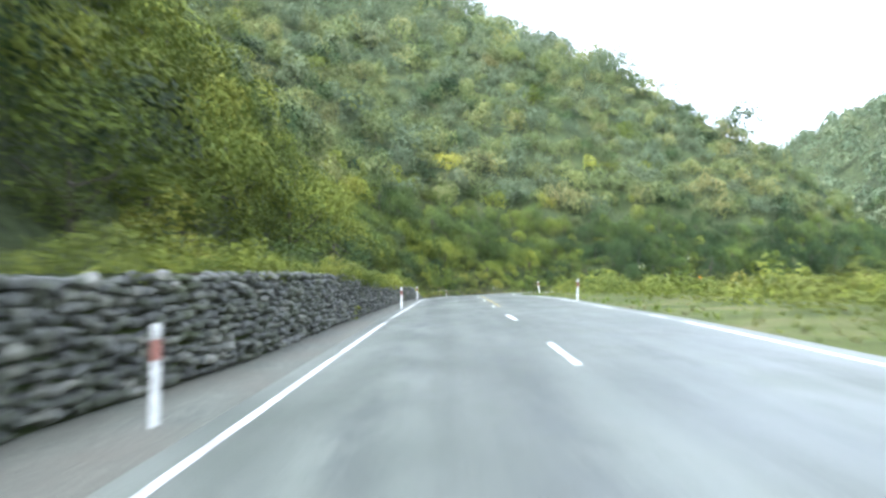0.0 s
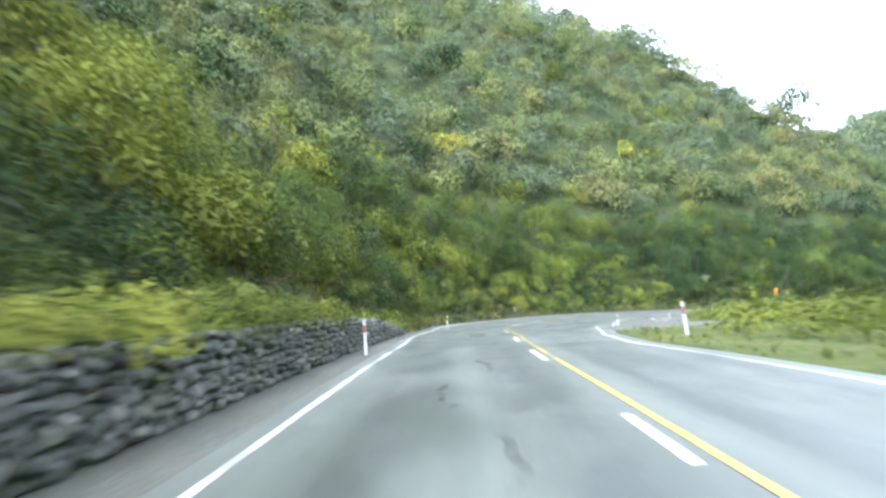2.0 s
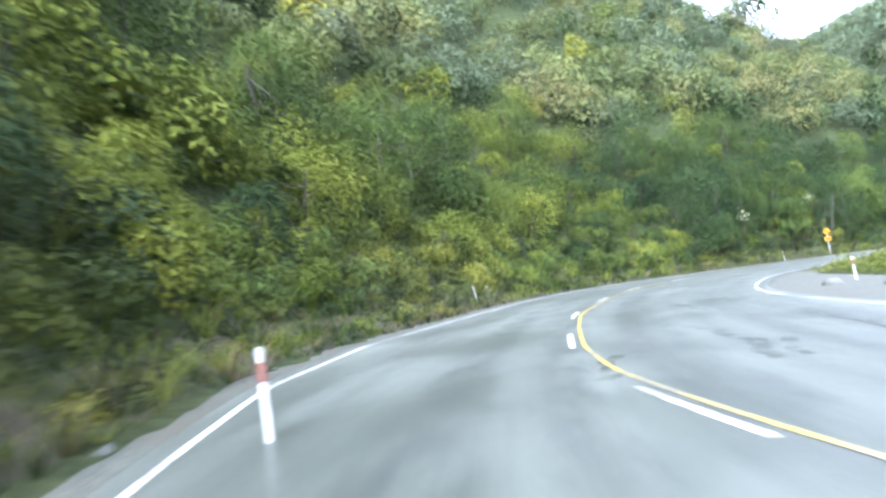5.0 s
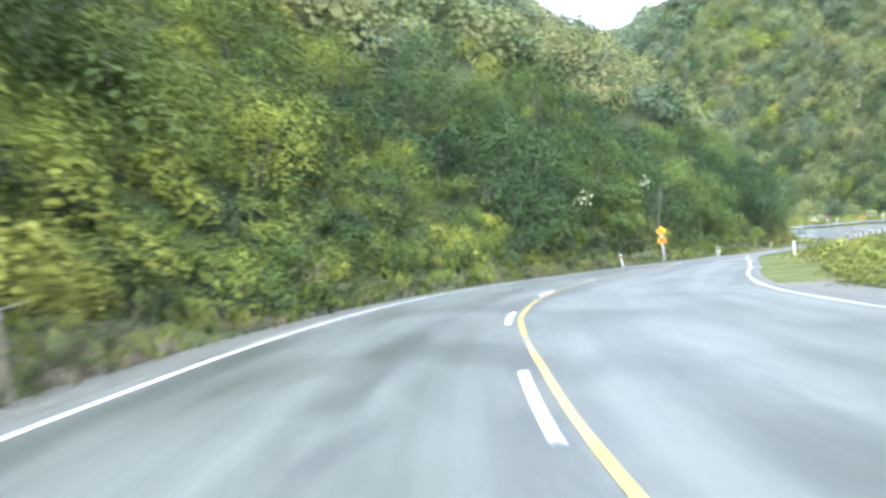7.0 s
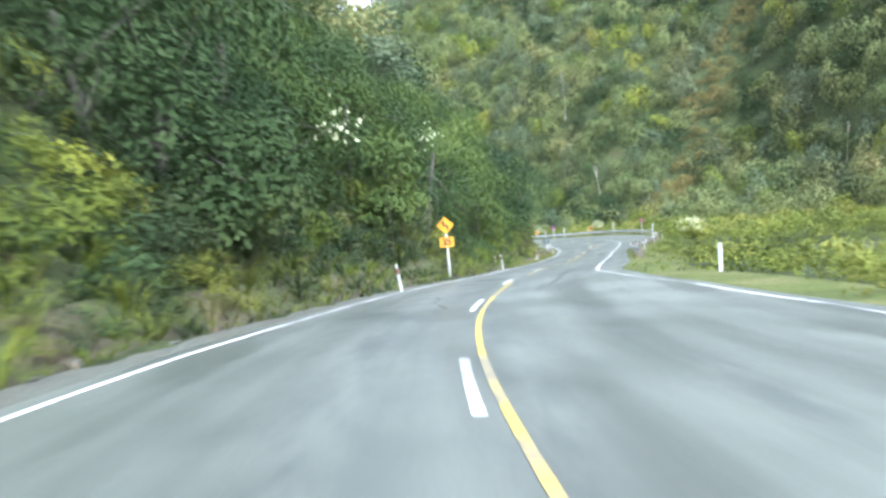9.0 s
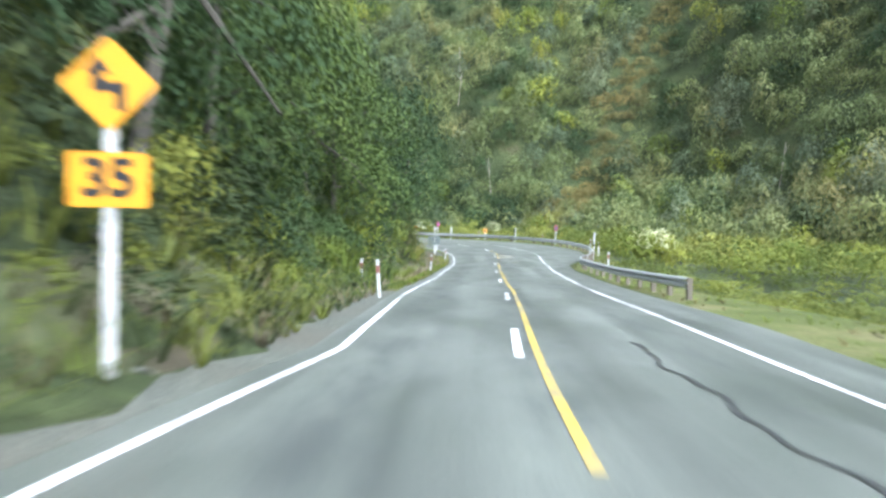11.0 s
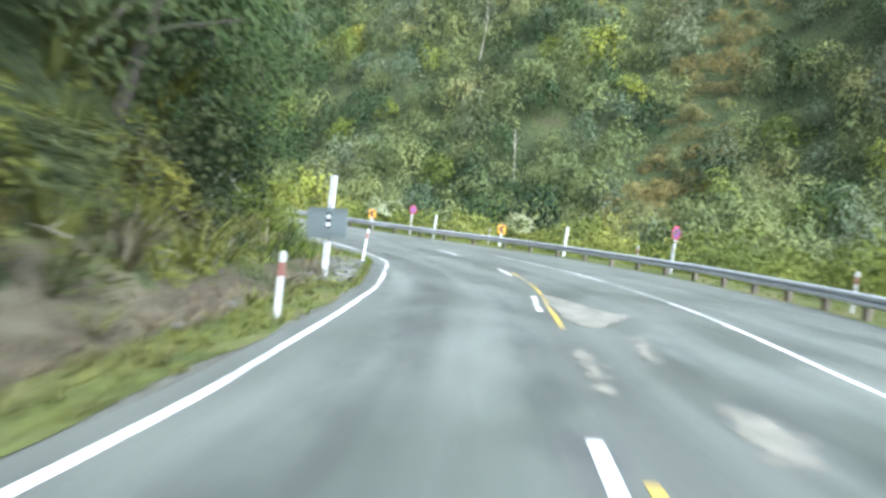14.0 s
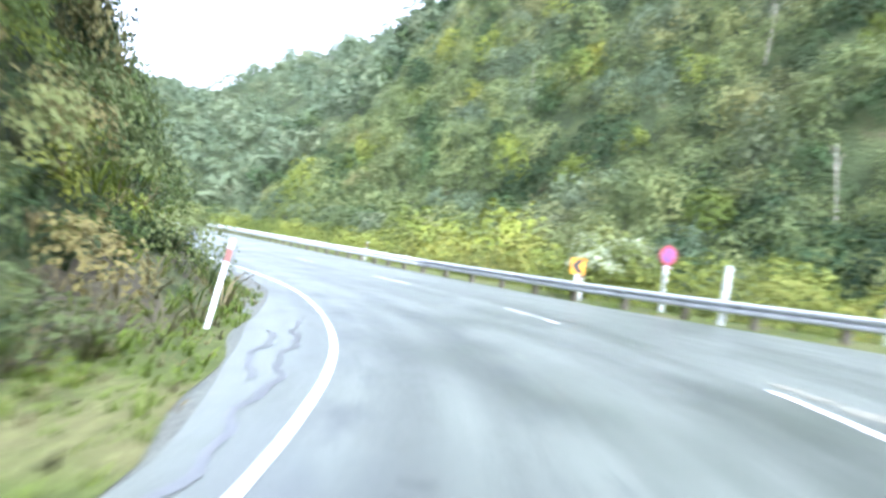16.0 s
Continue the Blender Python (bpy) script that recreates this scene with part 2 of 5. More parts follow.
def silt_material():
    """Dried silt that thins out to bare seal in ragged spots."""
    m, n, l, b = material("washed_silt", 0.75, 0.0, 0.2)
    big = noise_node(n, l, 1.3, 6.0)
    r = ramp(n, [(0.3, (0.18, 0.174, 0.135)), (0.7, (0.285, 0.272, 0.215))])
    l.new(big.outputs["Fac"], r.inputs["Fac"])
    l.new(r.outputs["Color"], b.inputs["Base Color"])
    spots = noise_node(n, l, 2.2, 8.0, rough=0.7)
    sr = ramp(n, [(0.34, (0, 0, 0)), (0.5, (0.85, 0.85, 0.85))])
    l.new(spots.outputs["Fac"], sr.inputs["Fac"])
    l.new(sr.outputs["Color"], b.inputs["Alpha"])
    return m


SILT = silt_material()


def damp_material():
    """Tar that has bled through the chip, in broken blotches."""
    m, n, l, b = material("bled_tar", 0.32, 0.0, 0.5)
    b.inputs["Base Color"].default_value = (0.07, 0.073, 0.074, 1)
    spots = noise_node(n, l, 2.0, 8.0, rough=0.65)
    sr = ramp(n, [(0.4, (0, 0, 0)), (0.66, (0.55, 0.55, 0.55))])
    l.new(spots.outputs["Fac"], sr.inputs["Fac"])
    l.new(sr.outputs["Color"], b.inputs["Alpha"])
    return m


DAMP = damp_material()


def ground_material():
    m, n, l, b = material("bush_floor", 0.9, 0.0, 0.2)
    big = noise_node(n, l, 0.25, 6.0)
    r = ramp(n, [(0.3, (0.035, 0.046, 0.02)), (0.5, (0.052, 0.068, 0.026)), (0.62, (0.075, 0.09, 0.034)), (0.75, (0.075, 0.065, 0.036))])
    l.new(big.outputs["Fac"], r.inputs["Fac"])
    f = noise_node(n, l, 3.0, 8.0)
    fr = ramp(n, [(0.3, (0.55, 0.55, 0.55)), (0.75, (1.35, 1.35, 1.3))])
    l.new(f.outputs["Fac"], fr.inputs["Fac"])
    l.new(mixed(n, l, r.outputs["Color"], fr.outputs["Color"], 1.0, "MULTIPLY"), b.inputs["Base Color"])
    bumped(n, l, b, f.outputs["Fac"], 1.0, 0.4)
    return m


def gravel_material():
    m, n, l, b = material("wet_gravel", 0.6, 0.0, 0.45)
    v = n.new("ShaderNodeTexVoronoi")
    v.inputs["Scale"].default_value = 22.0
    tc = n.new("ShaderNodeTexCoord")
    l.new(tc.outputs["Object"], v.inputs["Vector"])
    r = ramp(n, [(0.0, (0.05, 0.053, 0.042)), (0.6, (0.115, 0.12, 0.094)), (1.0, (0.2, 0.204, 0.165))])
    l.new(v.outputs["Color"], r.inputs["Fac"])
    big = noise_node(n, l, 0.6, 5.0)
    br = ramp(n, [(0.4, (0, 0, 0)), (0.66, (0.75, 0.75, 0.75))])
    l.new(big.outputs["Fac"], br.inputs["Fac"])
    l.new(mixed(n, l, r.outputs["Color"], (0.11, 0.1, 0.075), br.outputs["Color"]), b.inputs["Base Color"])
    bumped(n, l, b, v.outputs["Distance"], 0.6, 0.02)
    return m


def verge_material():
    m, n, l, b = material("verge_turf", 0.9, 0.0, 0.2)
    big = noise_node(n, l, 0.5, 6.0)
    r = ramp(n, [(0.3, (0.055, 0.072, 0.018)), (0.5, (0.1, 0.118, 0.03)), (0.7, (0.165, 0.15, 0.065))])
    l.new(big.outputs["Fac"], r.inputs["Fac"])
    f = noise_node(n, l, 9.0, 8.0)
    fr = ramp(n, [(0.3, (0.6, 0.6, 0.6)), (0.75, (1.3, 1.3, 1.3))])
    l.new(f.outputs["Fac"], fr.inputs["Fac"])
    l.new(mixed(n, l, r.outputs["Color"], fr.outputs["Color"], 1.0, "MULTIPLY"), b.inputs["Base Color"])
    bumped(n, l, b, f.outputs["Fac"], 0.8, 0.06)
    return m


def earth_material():
    """Raw cut bank: grey brown soil, rock showing through, moss."""
    m, n, l, b = material("cut_earth", 0.85, 0.0, 0.3)
    big = noise_node(n, l, 0.9, 7.0, rough=0.65)
    r = ramp(n, [(0.3, (0.04, 0.034, 0.02)), (0.48, (0.075, 0.064, 0.038)), (0.62, (0.115, 0.1, 0.062)), (0.75, (0.165, 0.15, 0.105))])
    l.new(big.outputs["Fac"], r.inputs["Fac"])
    moss = noise_node(n, l, 0.45, 5.0)
    mr = ramp(n, [(0.46, (0, 0, 0)), (0.6, (0.85, 0.85, 0.85))])
    l.new(moss.outputs["Fac"], mr.inputs["Fac"])
    l.new(mixed(n, l, r.outputs["Color"], (0.06, 0.074, 0.024), mr.outputs["Color"]), b.inputs["Base Color"])
    f = noise_node(n, l, 5.0, 8.0)
    bumped(n, l, b, f.outputs["Fac"], 0.9, 0.12)
    return m


EARTH = earth_material()
GROUND = ground_material()
GRAVEL = gravel_material()
VERGE = verge_material()

# ---- the line of the road: points that the traffic lane runs through, about ten metres apart ----
WAY = np.array([
    (0.0, -40.0, -0.9), (0.0, 0.0, 0.0), (0.07, 8.4, 0.2), (0.19, 16.9, 0.41), (0.23, 25.3, 0.55), (0.35, 33.8, 0.68), (0.6, 50.0, 0.87), (0.8, 60.0, 0.91), (0.6, 70.0, 0.8), (1.0, 80.0, 0.65),
    (2.9, 89.8, 0.57), (5.9, 99.3, 0.54), (9.4, 108.7, 0.55), (14.3, 117.4, 0.55), (20.2, 125.5, 0.43), (27.1, 132.7, 0.24),
    (34.7, 139.2, 0.04), (43.0, 144.8, -0.15), (51.6, 149.9, -0.36), (60.4, 154.6, -0.64), (69.3, 159.3, -0.97), (78.1, 163.8, -1.21),
    (87.0, 168.5, -1.33), (95.7, 173.4, -1.42), (104.3, 178.5, -1.34), (112.0, 184.8, -1.24), (118.5, 192.4, -1.06), (123.1, 201.3, -0.82),
    (127.7, 220.7, -0.2), (131.9, 240.3, 0.5), (138.2, 269.6, 1.6), (145.5, 303.8, 2.9)])
KNOT = np.r_[0, np.cumsum(np.linalg.norm(np.diff(WAY[:, :2], axis=0), axis=1))] - 40.0
SLOPE = np.gradient(WAY, KNOT, axis=0)


def way(s):
    """The lane's middle at s metres: place and level heading."""
    s = np.atleast_1d(np.asarray(s, float))
    i = np.clip(np.searchsorted(KNOT, s) - 1, 0, len(KNOT) - 2)
    h = (KNOT[i + 1] - KNOT[i])[:, None]
    u = ((s - KNOT[i])[:, None]) / h
    p = ((2 * u**3 - 3 * u**2 + 1) * WAY[i] + (u**3 - 2 * u**2 + u) * h * SLOPE[i] + (3 * u**2 - 2 * u**3) * WAY[i + 1] + (u**3 - u**2) * h * SLOPE[i + 1])
    t = ((6 * u**2 - 6 * u) * WAY[i] / h + (3 * u**2 - 4 * u + 1) * SLOPE[i] + (6 * u - 6 * u**2) * WAY[i + 1] / h + (3 * u**2 - 2 * u) * SLOPE[i + 1])
    t[:, 2] = 0
    return p, t / np.linalg.norm(t, axis=1)[:, None]


def table(s, pairs):
    a = np.array(pairs, float)
    return np.interp(s, a[:, 0], a[:, 1])


def bank(s):
    """Cross fall, metres up for each metre to the right."""
    return table(s, [(70, 0), (92, -0.06), (140, -0.06), (165, -0.03), (190, 0), (215, 0.03), (240, 0.05)])


def left_line(s):
    return table(s, [(-40, -1.9), (30, -1.95), (55, -2.05), (66, -2.05), (78, -2.1), (84, -2.5), (92, -3.85), (99, -4.35), (105, -3.95), (109, -3.65), (116, -3.6), (137, -3.8), (146, -3.5), (152, -3.1), (161, -2.7), (173, -1.4), (185, -1.9), (205, -2.1), (218, -1.85), (227, -2.0), (232, -1.85), (236, -1.65), (241, -1.05), (248, -1.15), (365, -1.2)])


def mid_line(s):
    return table(s, [(-40, 1.6), (45, 1.58), (58, 1.58), (66, 2.08), (73, 2.6), (79, 2.7), (85, 2.15), (91, 1.25), (95, 0.9), (100, 0.7), (105, 0.66), (110, 0.82), (116, 0.74), (123, 0.45), (145, 0.42), (160, 0.45), (188, 0.92), (196, 0.78), (206, 0.66), (215, 0.85), (228, 1.44), (235, 2.3), (242, 3.2), (250, 3.9), (365, 3.6)])


def right_line(s):
    return table(s, [(-40, 4.8), (8, 4.8), (38, 5.05), (48, 4.5), (53, 4.1), (58, 4.3), (63, 5.2), (72, 7.0), (85, 8.2), (95, 8.6), (105, 7.6), (115, 6.9), (140, 7.0), (150, 6.9), (158, 5.9), (164, 4.6), (169, 3.7), (190, 3.75), (206, 3.75), (214, 4.1), (228, 5.0), (240, 5.9), (246, 6.1), (365, 5.5)])


def rail_line(s):
    return table(s, [(176, 7.4), (184, 6.0), (196, 5.5), (207, 5.4), (211, 5.9), (216, 7.2), (224, 8.7), (232, 9.9), (240, 10.9), (248, 11.1), (254, 10.9), (259, 9.3), (264, 8.4), (275, 7.9), (365, 7.8)])


def left_edge(s):
    """Where the made ground beside the lane ends and the hillside begins."""
    return left_line(s) - table(s, [(-40, 3.0), (0, 2.5), (8, 2.1), (13, 1.65), (60, 1.5), (80, 1.3), (95, 1.2), (150, 1.2), (190, 0.9), (215, 0.95), (228, 1.3), (240, 1.5), (250, 2.4), (260, 1.4), (365, 1.2)])


def seal_left(s):
    return left_line(s) - table(s, [(-40, 0.35), (190, 0.35), (225, 0.3), (240, 0.45), (246, 0.6), (250, 1.1), (254, 1.3), (262, 0.7), (365, 0.5)])


def seal_right(s):
    return right_line(s) + table(s, [(-40, 0.35), (160, 0.5), (178, 1.5), (190, 1.4), (207, 1.2), (212, 1.3), (220, 2.8), (232, 4.4), (250, 4.5), (262, 2.0), (365, 1.6)])


def right_edge(s):
    return right_line(s) + table(s, [(-40, 1.2), (56, 1.2), (66, 5.5), (78, 7.5), (115, 5.5), (128, 1.6), (165, 2.2), (178, 3.6), (190, 2.6), (207, 2.4), (216, 4.0), (224, 4.6), (232, 5.8), (240, 6.0), (250, 6.0), (262, 3.2), (365, 3.0)])


def at_road(s, d, lift=0.0):
    s = np.atleast_1d(np.asarray(s, float))
    d = np.broadcast_to(np.asarray(d, float), s.shape)
    p, t = way(s)
    out = p.copy()
    out[:, 0] += t[:, 1] * d
    out[:, 1] -= t[:, 0] * d
    out[:, 2] += bank(s) * d + lift
    return out


# ---- the lie of the land ----
FINE = np.arange(-40.0, 364.0, 0.5)
FINE_P, FINE_T = way(FINE)


def beside(x, y):
    """For places in the plan: the nearest s along the lane, the offset d to its right."""
    x, y = np.asarray(x, float).ravel(), np.asarray(y, float).ravel()
    s, d = np.empty(len(x)), np.empty(len(x))
    for k in range(0, len(x), 4000):
        dx = x[k:k + 4000, None] - FINE_P[None, :, 0]
        dy = y[k:k + 4000, None] - FINE_P[None, :, 1]
        i = (dx * dx + dy * dy).argmin(1)
        r = np.arange(len(i))
        along = dx[r, i] * FINE_T[i, 0] + dy[r, i] * FINE_T[i, 1]
        off = dx[r, i] * FINE_T[i, 1] - dy[r, i] * FINE_T[i, 0]
        far = np.hypot(dx[r, i], dy[r, i])
        s[k:k + 4000] = FINE[i] + np.clip(along, -0.3, 0.3)
        d[k:k + 4000] = np.where(np.abs(off) < far * 0.999, np.sign(off) * far, off)
    return s, d


def ripple(x, y, size, seed=0.0):
    """Smooth unevenness from a few crossed waves, about -1 to 1."""
    a, b = x / size, y / size
    return (np.sin(a * 1.7 + b * 0.9 + seed) + np.sin(a * -0.8 + b * 2.1 + 1.3 * seed + 1) + np.sin(a * 2.9 - b * 1.6 + 2 + seed) * 0.6
            + np.sin(a * 4.3 + b * 3.7 + seed * 2.0) * 0.35) / 2.2


def wall_height(s):
    return table(s, [(-40, 1.45), (14, 1.5), (24, 1.5), (34, 1.15), (60, 1.0), (72, 0.8), (79, 0.3), (80, 0.0)])


def land(x, y):
    """Height of the ground at places in the plan."""
    x, y = np.asarray(x, float), np.asarray(y, float)
    shape = x.shape
    x, y = x.ravel(), y.ravel()
    s, d = beside(x, y)
    p, _ = way(s)
    base = p[:, 2] + bank(s) * np.clip(d, -8, 14)
    le, re = left_edge(s), right_edge(s)
    up = np.maximum(le - d - table(s, [(79, 1.0), (82, 0.0), (172, 0.0), (184, 0.9), (208, 1.1), (244, 1.3), (254, 0.3)]), 0.0)
    up = up - table(s, [(56, 0), (64, 3.5), (74, 4.5), (86, 2.5), (98, 0)]) * np.clip((up - 3) / 10, 0, 1)
    steep = table(s, [(-40, 1.0), (90, 0.95), (110, 0.85), (150, 0.95), (185, 1.35), (230, 1.45), (300, 1.2)])
    hill = table(up, [(0, 0), (0.6, 0.15), (1.5, 1.0), (3, 3.0), (6, 7.4), (9, 11.5), (15, 19.0), (22, 26), (35, 39), (50, 55), (65, 66), (80, 77), (100, 92), (130, 116), (200, 165), (400, 240), (3000, 320)])
    hill = hill * (1 + (steep - 1) * np.exp(-up / 18))
    cap = table(x, [(-200, 230), (0, 112), (20, 91), (40, 74), (55, 60), (65, 52), (78, 48), (97, 37), (110, 30), (130, 26), (200, 60)])
    hill = np.where((y > 90) & (hill > cap), cap + (hill - cap) * 0.12, hill)
    rough = np.clip(up / 25, 0, 1)
    hill = hill + rough * (2.2 * ripple(x, y, 11.0) + 3.5 * ripple(x, y, 27.0, 2.0) * np.clip(up / 50, 0, 1))
    wall = np.where(s < 80, wall_height(s) * np.clip(up / 1.2, 0, 1), 0)
    down = np.maximum(d - re, 0.0)
    drop = table(s, [(-40, 0.8), (60, 0.8), (120, 0.8), (174, 1.0), (184, 2.0), (206, 2.1), (218, 1.1), (365, 1.4)])
    fall = -drop * np.clip(down / 9.0, 0, 1) ** 1.3 + 0.25 * ripple(x, y, 4.0) * np.clip(down / 5, 0, 1)
    z = np.where(d < 0, base - 0.07 + np.maximum(hill, wall), base - 0.07 + fall)
    foot = 158 + np.clip((y - 190) * 0.5, -55, 0) + np.clip((y - 300) * 0.3, 0, 60) - 6 * np.clip((y - 220) / 40, 0, 1)
    u = x - foot + 5.0 * ripple(x, y, 24.0, 5.0)
    far_hill = table(u, [(-40, -30), (0, -2.5), (12, 2.0), (24, 8), (34, 21), (44, 34), (60, 54), (90, 86), (150, 135), (400, 230), (3000, 340)]) + 2.0 * ripple(x, y, 9.0, 3.0)
    z = np.where(d > 0, np.maximum(z, far_hill), z)
    end = np.clip((y - 430) / 150, 0, 1) * 70 + np.clip((y - 580) / 600, 0, 1) * 120 - 20 * (y < 400)
    z = np.where(y > 400, np.maximum(z, end + 6 * ripple(x, y, 35.0, 1.0)), z)
    back = np.clip((-70 - y) / 200, 0, 1) * 90
    z = np.where(y < -70, np.maximum(z, back), z)
    return z.reshape(shape)


def land_at(x, y):
    return float(land(np.array([x]), np.array([y]))[0])


# ---- helpers for meshes ----
def mesh_of(name, verts, faces, mat, smooth=False):
    me = bpy.data.meshes.new(name)
    me.from_pydata([tuple(v) for v in verts], [], [tuple(f) for f in faces])
    me.materials.append(mat)
    if smooth:
        me.polygons.foreach_set("use_smooth", [True] * len(me.polygons))
    me.update()
    return me


def quads_mesh(name, corners, mats, index=None):
    """A mesh of loose quads from an array (n, 4, 3)."""
    n = len(corners)
    me = bpy.data.meshes.new(name)
    me.vertices.add(4 * n)
    me.vertices.foreach_set("co", np.ascontiguousarray(corners, np.float32).ravel())
    me.loops.add(4 * n)
    me.loops.foreach_set("vertex_index", np.arange(4 * n, dtype=np.int32))
    me.polygons.add(n)
    me.polygons.foreach_set("loop_start", np.arange(0, 4 * n, 4, dtype=np.int32))
    for m in mats:
        me.materials.append(m)
    if index is not None:
        me.polygons.foreach_set("material_index", np.asarray(index, np.int32))
    me.update(calc_edges=True)
    return me


def grid_faces(rows, cols):
    i = np.arange((rows - 1) * cols).reshape(rows - 1, cols)[:, :-1].ravel()
    return np.stack([i, i + 1, i + cols + 1, i + cols], 1)


def part(name, bm, mat, parent, label=""):
    me = bpy.data.meshes.new(name)
    bm.to_mesh(me)
    bm.free()
    me.materials.append(mat)
    ob = new(name, me)
    ob.parent = parent
    if label:
        tagged(ob, label)
    return ob


def box(bm, size, at=(0, 0, 0), turn=None, bevel=0.0):
    m = Matrix.Translation(at) @ (turn or Matrix()) @ Matrix.Diagonal((*size, 1))
    made = bmesh.ops.create_cube(bm, size=1.0, matrix=m)["verts"]
    if bevel:
        edges = list({e for v in made for e in v.link_edges})
        bmesh.ops.bevel(bm, geom=edges, offset=bevel, segments=2, affect="EDGES")
    return bm


def tube(bm, radius, low, high, sides=12, top=None):
    """A round bar between two places."""
    a, b = Vector(low), Vector(high)
    turn = (b - a).to_track_quat("Z", "Y").to_matrix().to_4x4()
    bmesh.ops.create_cone(bm, cap_ends=True, segments=sides, radius1=radius, radius2=top or radius, depth=(b - a).length,
                          matrix=Matrix.Translation((a + b) / 2) @ turn)
    return bm


def thing(name, label, category, at, turn=0.0, group="", lean=(0.0, 0.0)):
    ob = new(name)
    ob.empty_display_size = 0.2
    ob.matrix_world = pose(*at, lean[0], lean[1], turn)
    return tagged(ob, label, category, group)


def ribbon(name, s, a, b, lift, mat, label="", cols=2, kind="structure", category="", thick=0.0):
    """A strip along the road between the offsets a and b."""
    s = np.asarray(s, float)
    a, b = np.broadcast_to(a, s.shape), np.broadcast_to(b, s.shape)
    k = np.linspace(0, 1, cols)
    d = a[:, None] * (1 - k) + b[:, None] * k
    ss = np.repeat(s, cols)
    v = at_road(ss, d.ravel(), lift)
    me = mesh_of(name, v, grid_faces(len(s), cols), mat, True)
    uv = me.uv_layers.new(name="plan")
    order = np.empty(len(me.loops), np.int32)
    me.loops.foreach_get("vertex_index", order)
    uv.data.foreach_set("uv", np.stack([d.ravel()[order], ss[order]], 1).astype(np.float32).ravel())
    ob = new(name, me)
    return tagged(ob, label, category, kind=kind)


# ---- ground: one sheet, close-meshed where the road runs, wide-meshed to the horizon ----
def axis(low, high, step, reach):
    mid = np.arange(low, high + step / 2, step)
    out, w = [], step
    x = high
    while x < reach:
        w *= 1.25
        x += w
        out.append(x)
    out = np.array(out)
    return np.r_[(low + high) - out[::-1], mid, out]


GX, GY = axis(-70, 235, 1.5, 2600), axis(-30, 330, 1.5, 2600)
gx, gy = np.meshgrid(GX, GY)
gz = land(gx, gy)
ground = new("ground", mesh_of("ground", np.stack([gx.ravel(), gy.ravel(), gz.ravel()], 1), grid_faces(len(GY), len(GX)), GROUND, True))
tagged(ground, "steep bush floor of moss, low fern and leaf litter", "ground", kind="structure")

# ---- road ----
RS = np.arange(-39.0, 363.0, 0.75)
road = ribbon("road", RS, seal_left(RS), seal_right(RS), 0.0, ROAD, "wet grey chip-seal road with darker wheel paths", 24, category="road")
ribbon("shoulder", RS, left_edge(RS) - 0.3, seal_left(RS) + 0.05, -0.025, GRAVEL, "wet grey gravel shoulder below the hillside", 5, category="road shoulder")
ribbon("verge", RS[RS < 62], seal_right(RS[RS < 62]) - 0.05, right_edge(RS[RS < 62]) + 4.5, -0.02, VERGE, "mown yellowish green grass verge beside the road", 9, category="grass verge")
MS = RS[(RS >= 61) & (RS < 135)]
ribbon("lay_by", MS, seal_right(MS) - 0.05, right_edge(MS) + 0.5, -0.03, GRAVEL, "grey gravel lay-by on the inside of the bend", 12, category="lay-by")
VS = RS[RS >= 134]
LS = RS[(RS > 186) & (RS < 256)]
ribbon("verge", LS, left_edge(LS) - 0.3, seal_left(LS) - 0.12 - 0.08 * np.sin(LS * 1.3), -0.012, VERGE, "green turf strip between the seal and the bank", 5, category="grass verge")
ribbon("verge", VS, seal_right(VS) - 0.05, right_edge(VS) + 1.0, -0.03, VERGE, "rough grass strip at the edge of the seal", 6, category="grass verge")

# the raw foot of the bank, cut back when the road was made
ES = np.arange(83.0, 262.0, 0.5)
eu = np.linspace(-0.2, 1.3, 9)[None, :] - table(ES, [(172, 0), (184, 0.7), (208, 0.8), (244, 0.9), (254, 0.2)])[:, None] * np.linspace(1, 0, 9)[None, :]
es, ed = np.repeat(ES, 9), (left_edge(ES)[:, None] - eu - table(ES, [(172, 0.0), (184, 0.9), (208, 1.1), (244, 1.3), (254, 0.3)])[:, None]).ravel()
ev = at_road(es, ed)
swell = 0.05 * ripple(ev[:, 0], ev[:, 1], 0.35, 4.0) + 0.06 * ripple(ev[:, 0], ev[:, 1], 1.3, 1.0)
ev[:, 2] = land(ev[:, 0], ev[:, 1]) + np.tile(np.array([-0.05, 0.05, 0.12, 0.18, 0.21, 0.22, 0.2, 0.14, -0.05]), len(ES)) + swell * np.clip((eu.ravel() + 0.3) / 0.6, 0.15, 1)
earth_bank = new("earth_bank", mesh_of("earth_bank", ev, grid_faces(len(ES), 9), EARTH, True))
tagged(earth_bank, "raw grey brown earth at the foot of the cut bank", "earth bank", kind="structure")

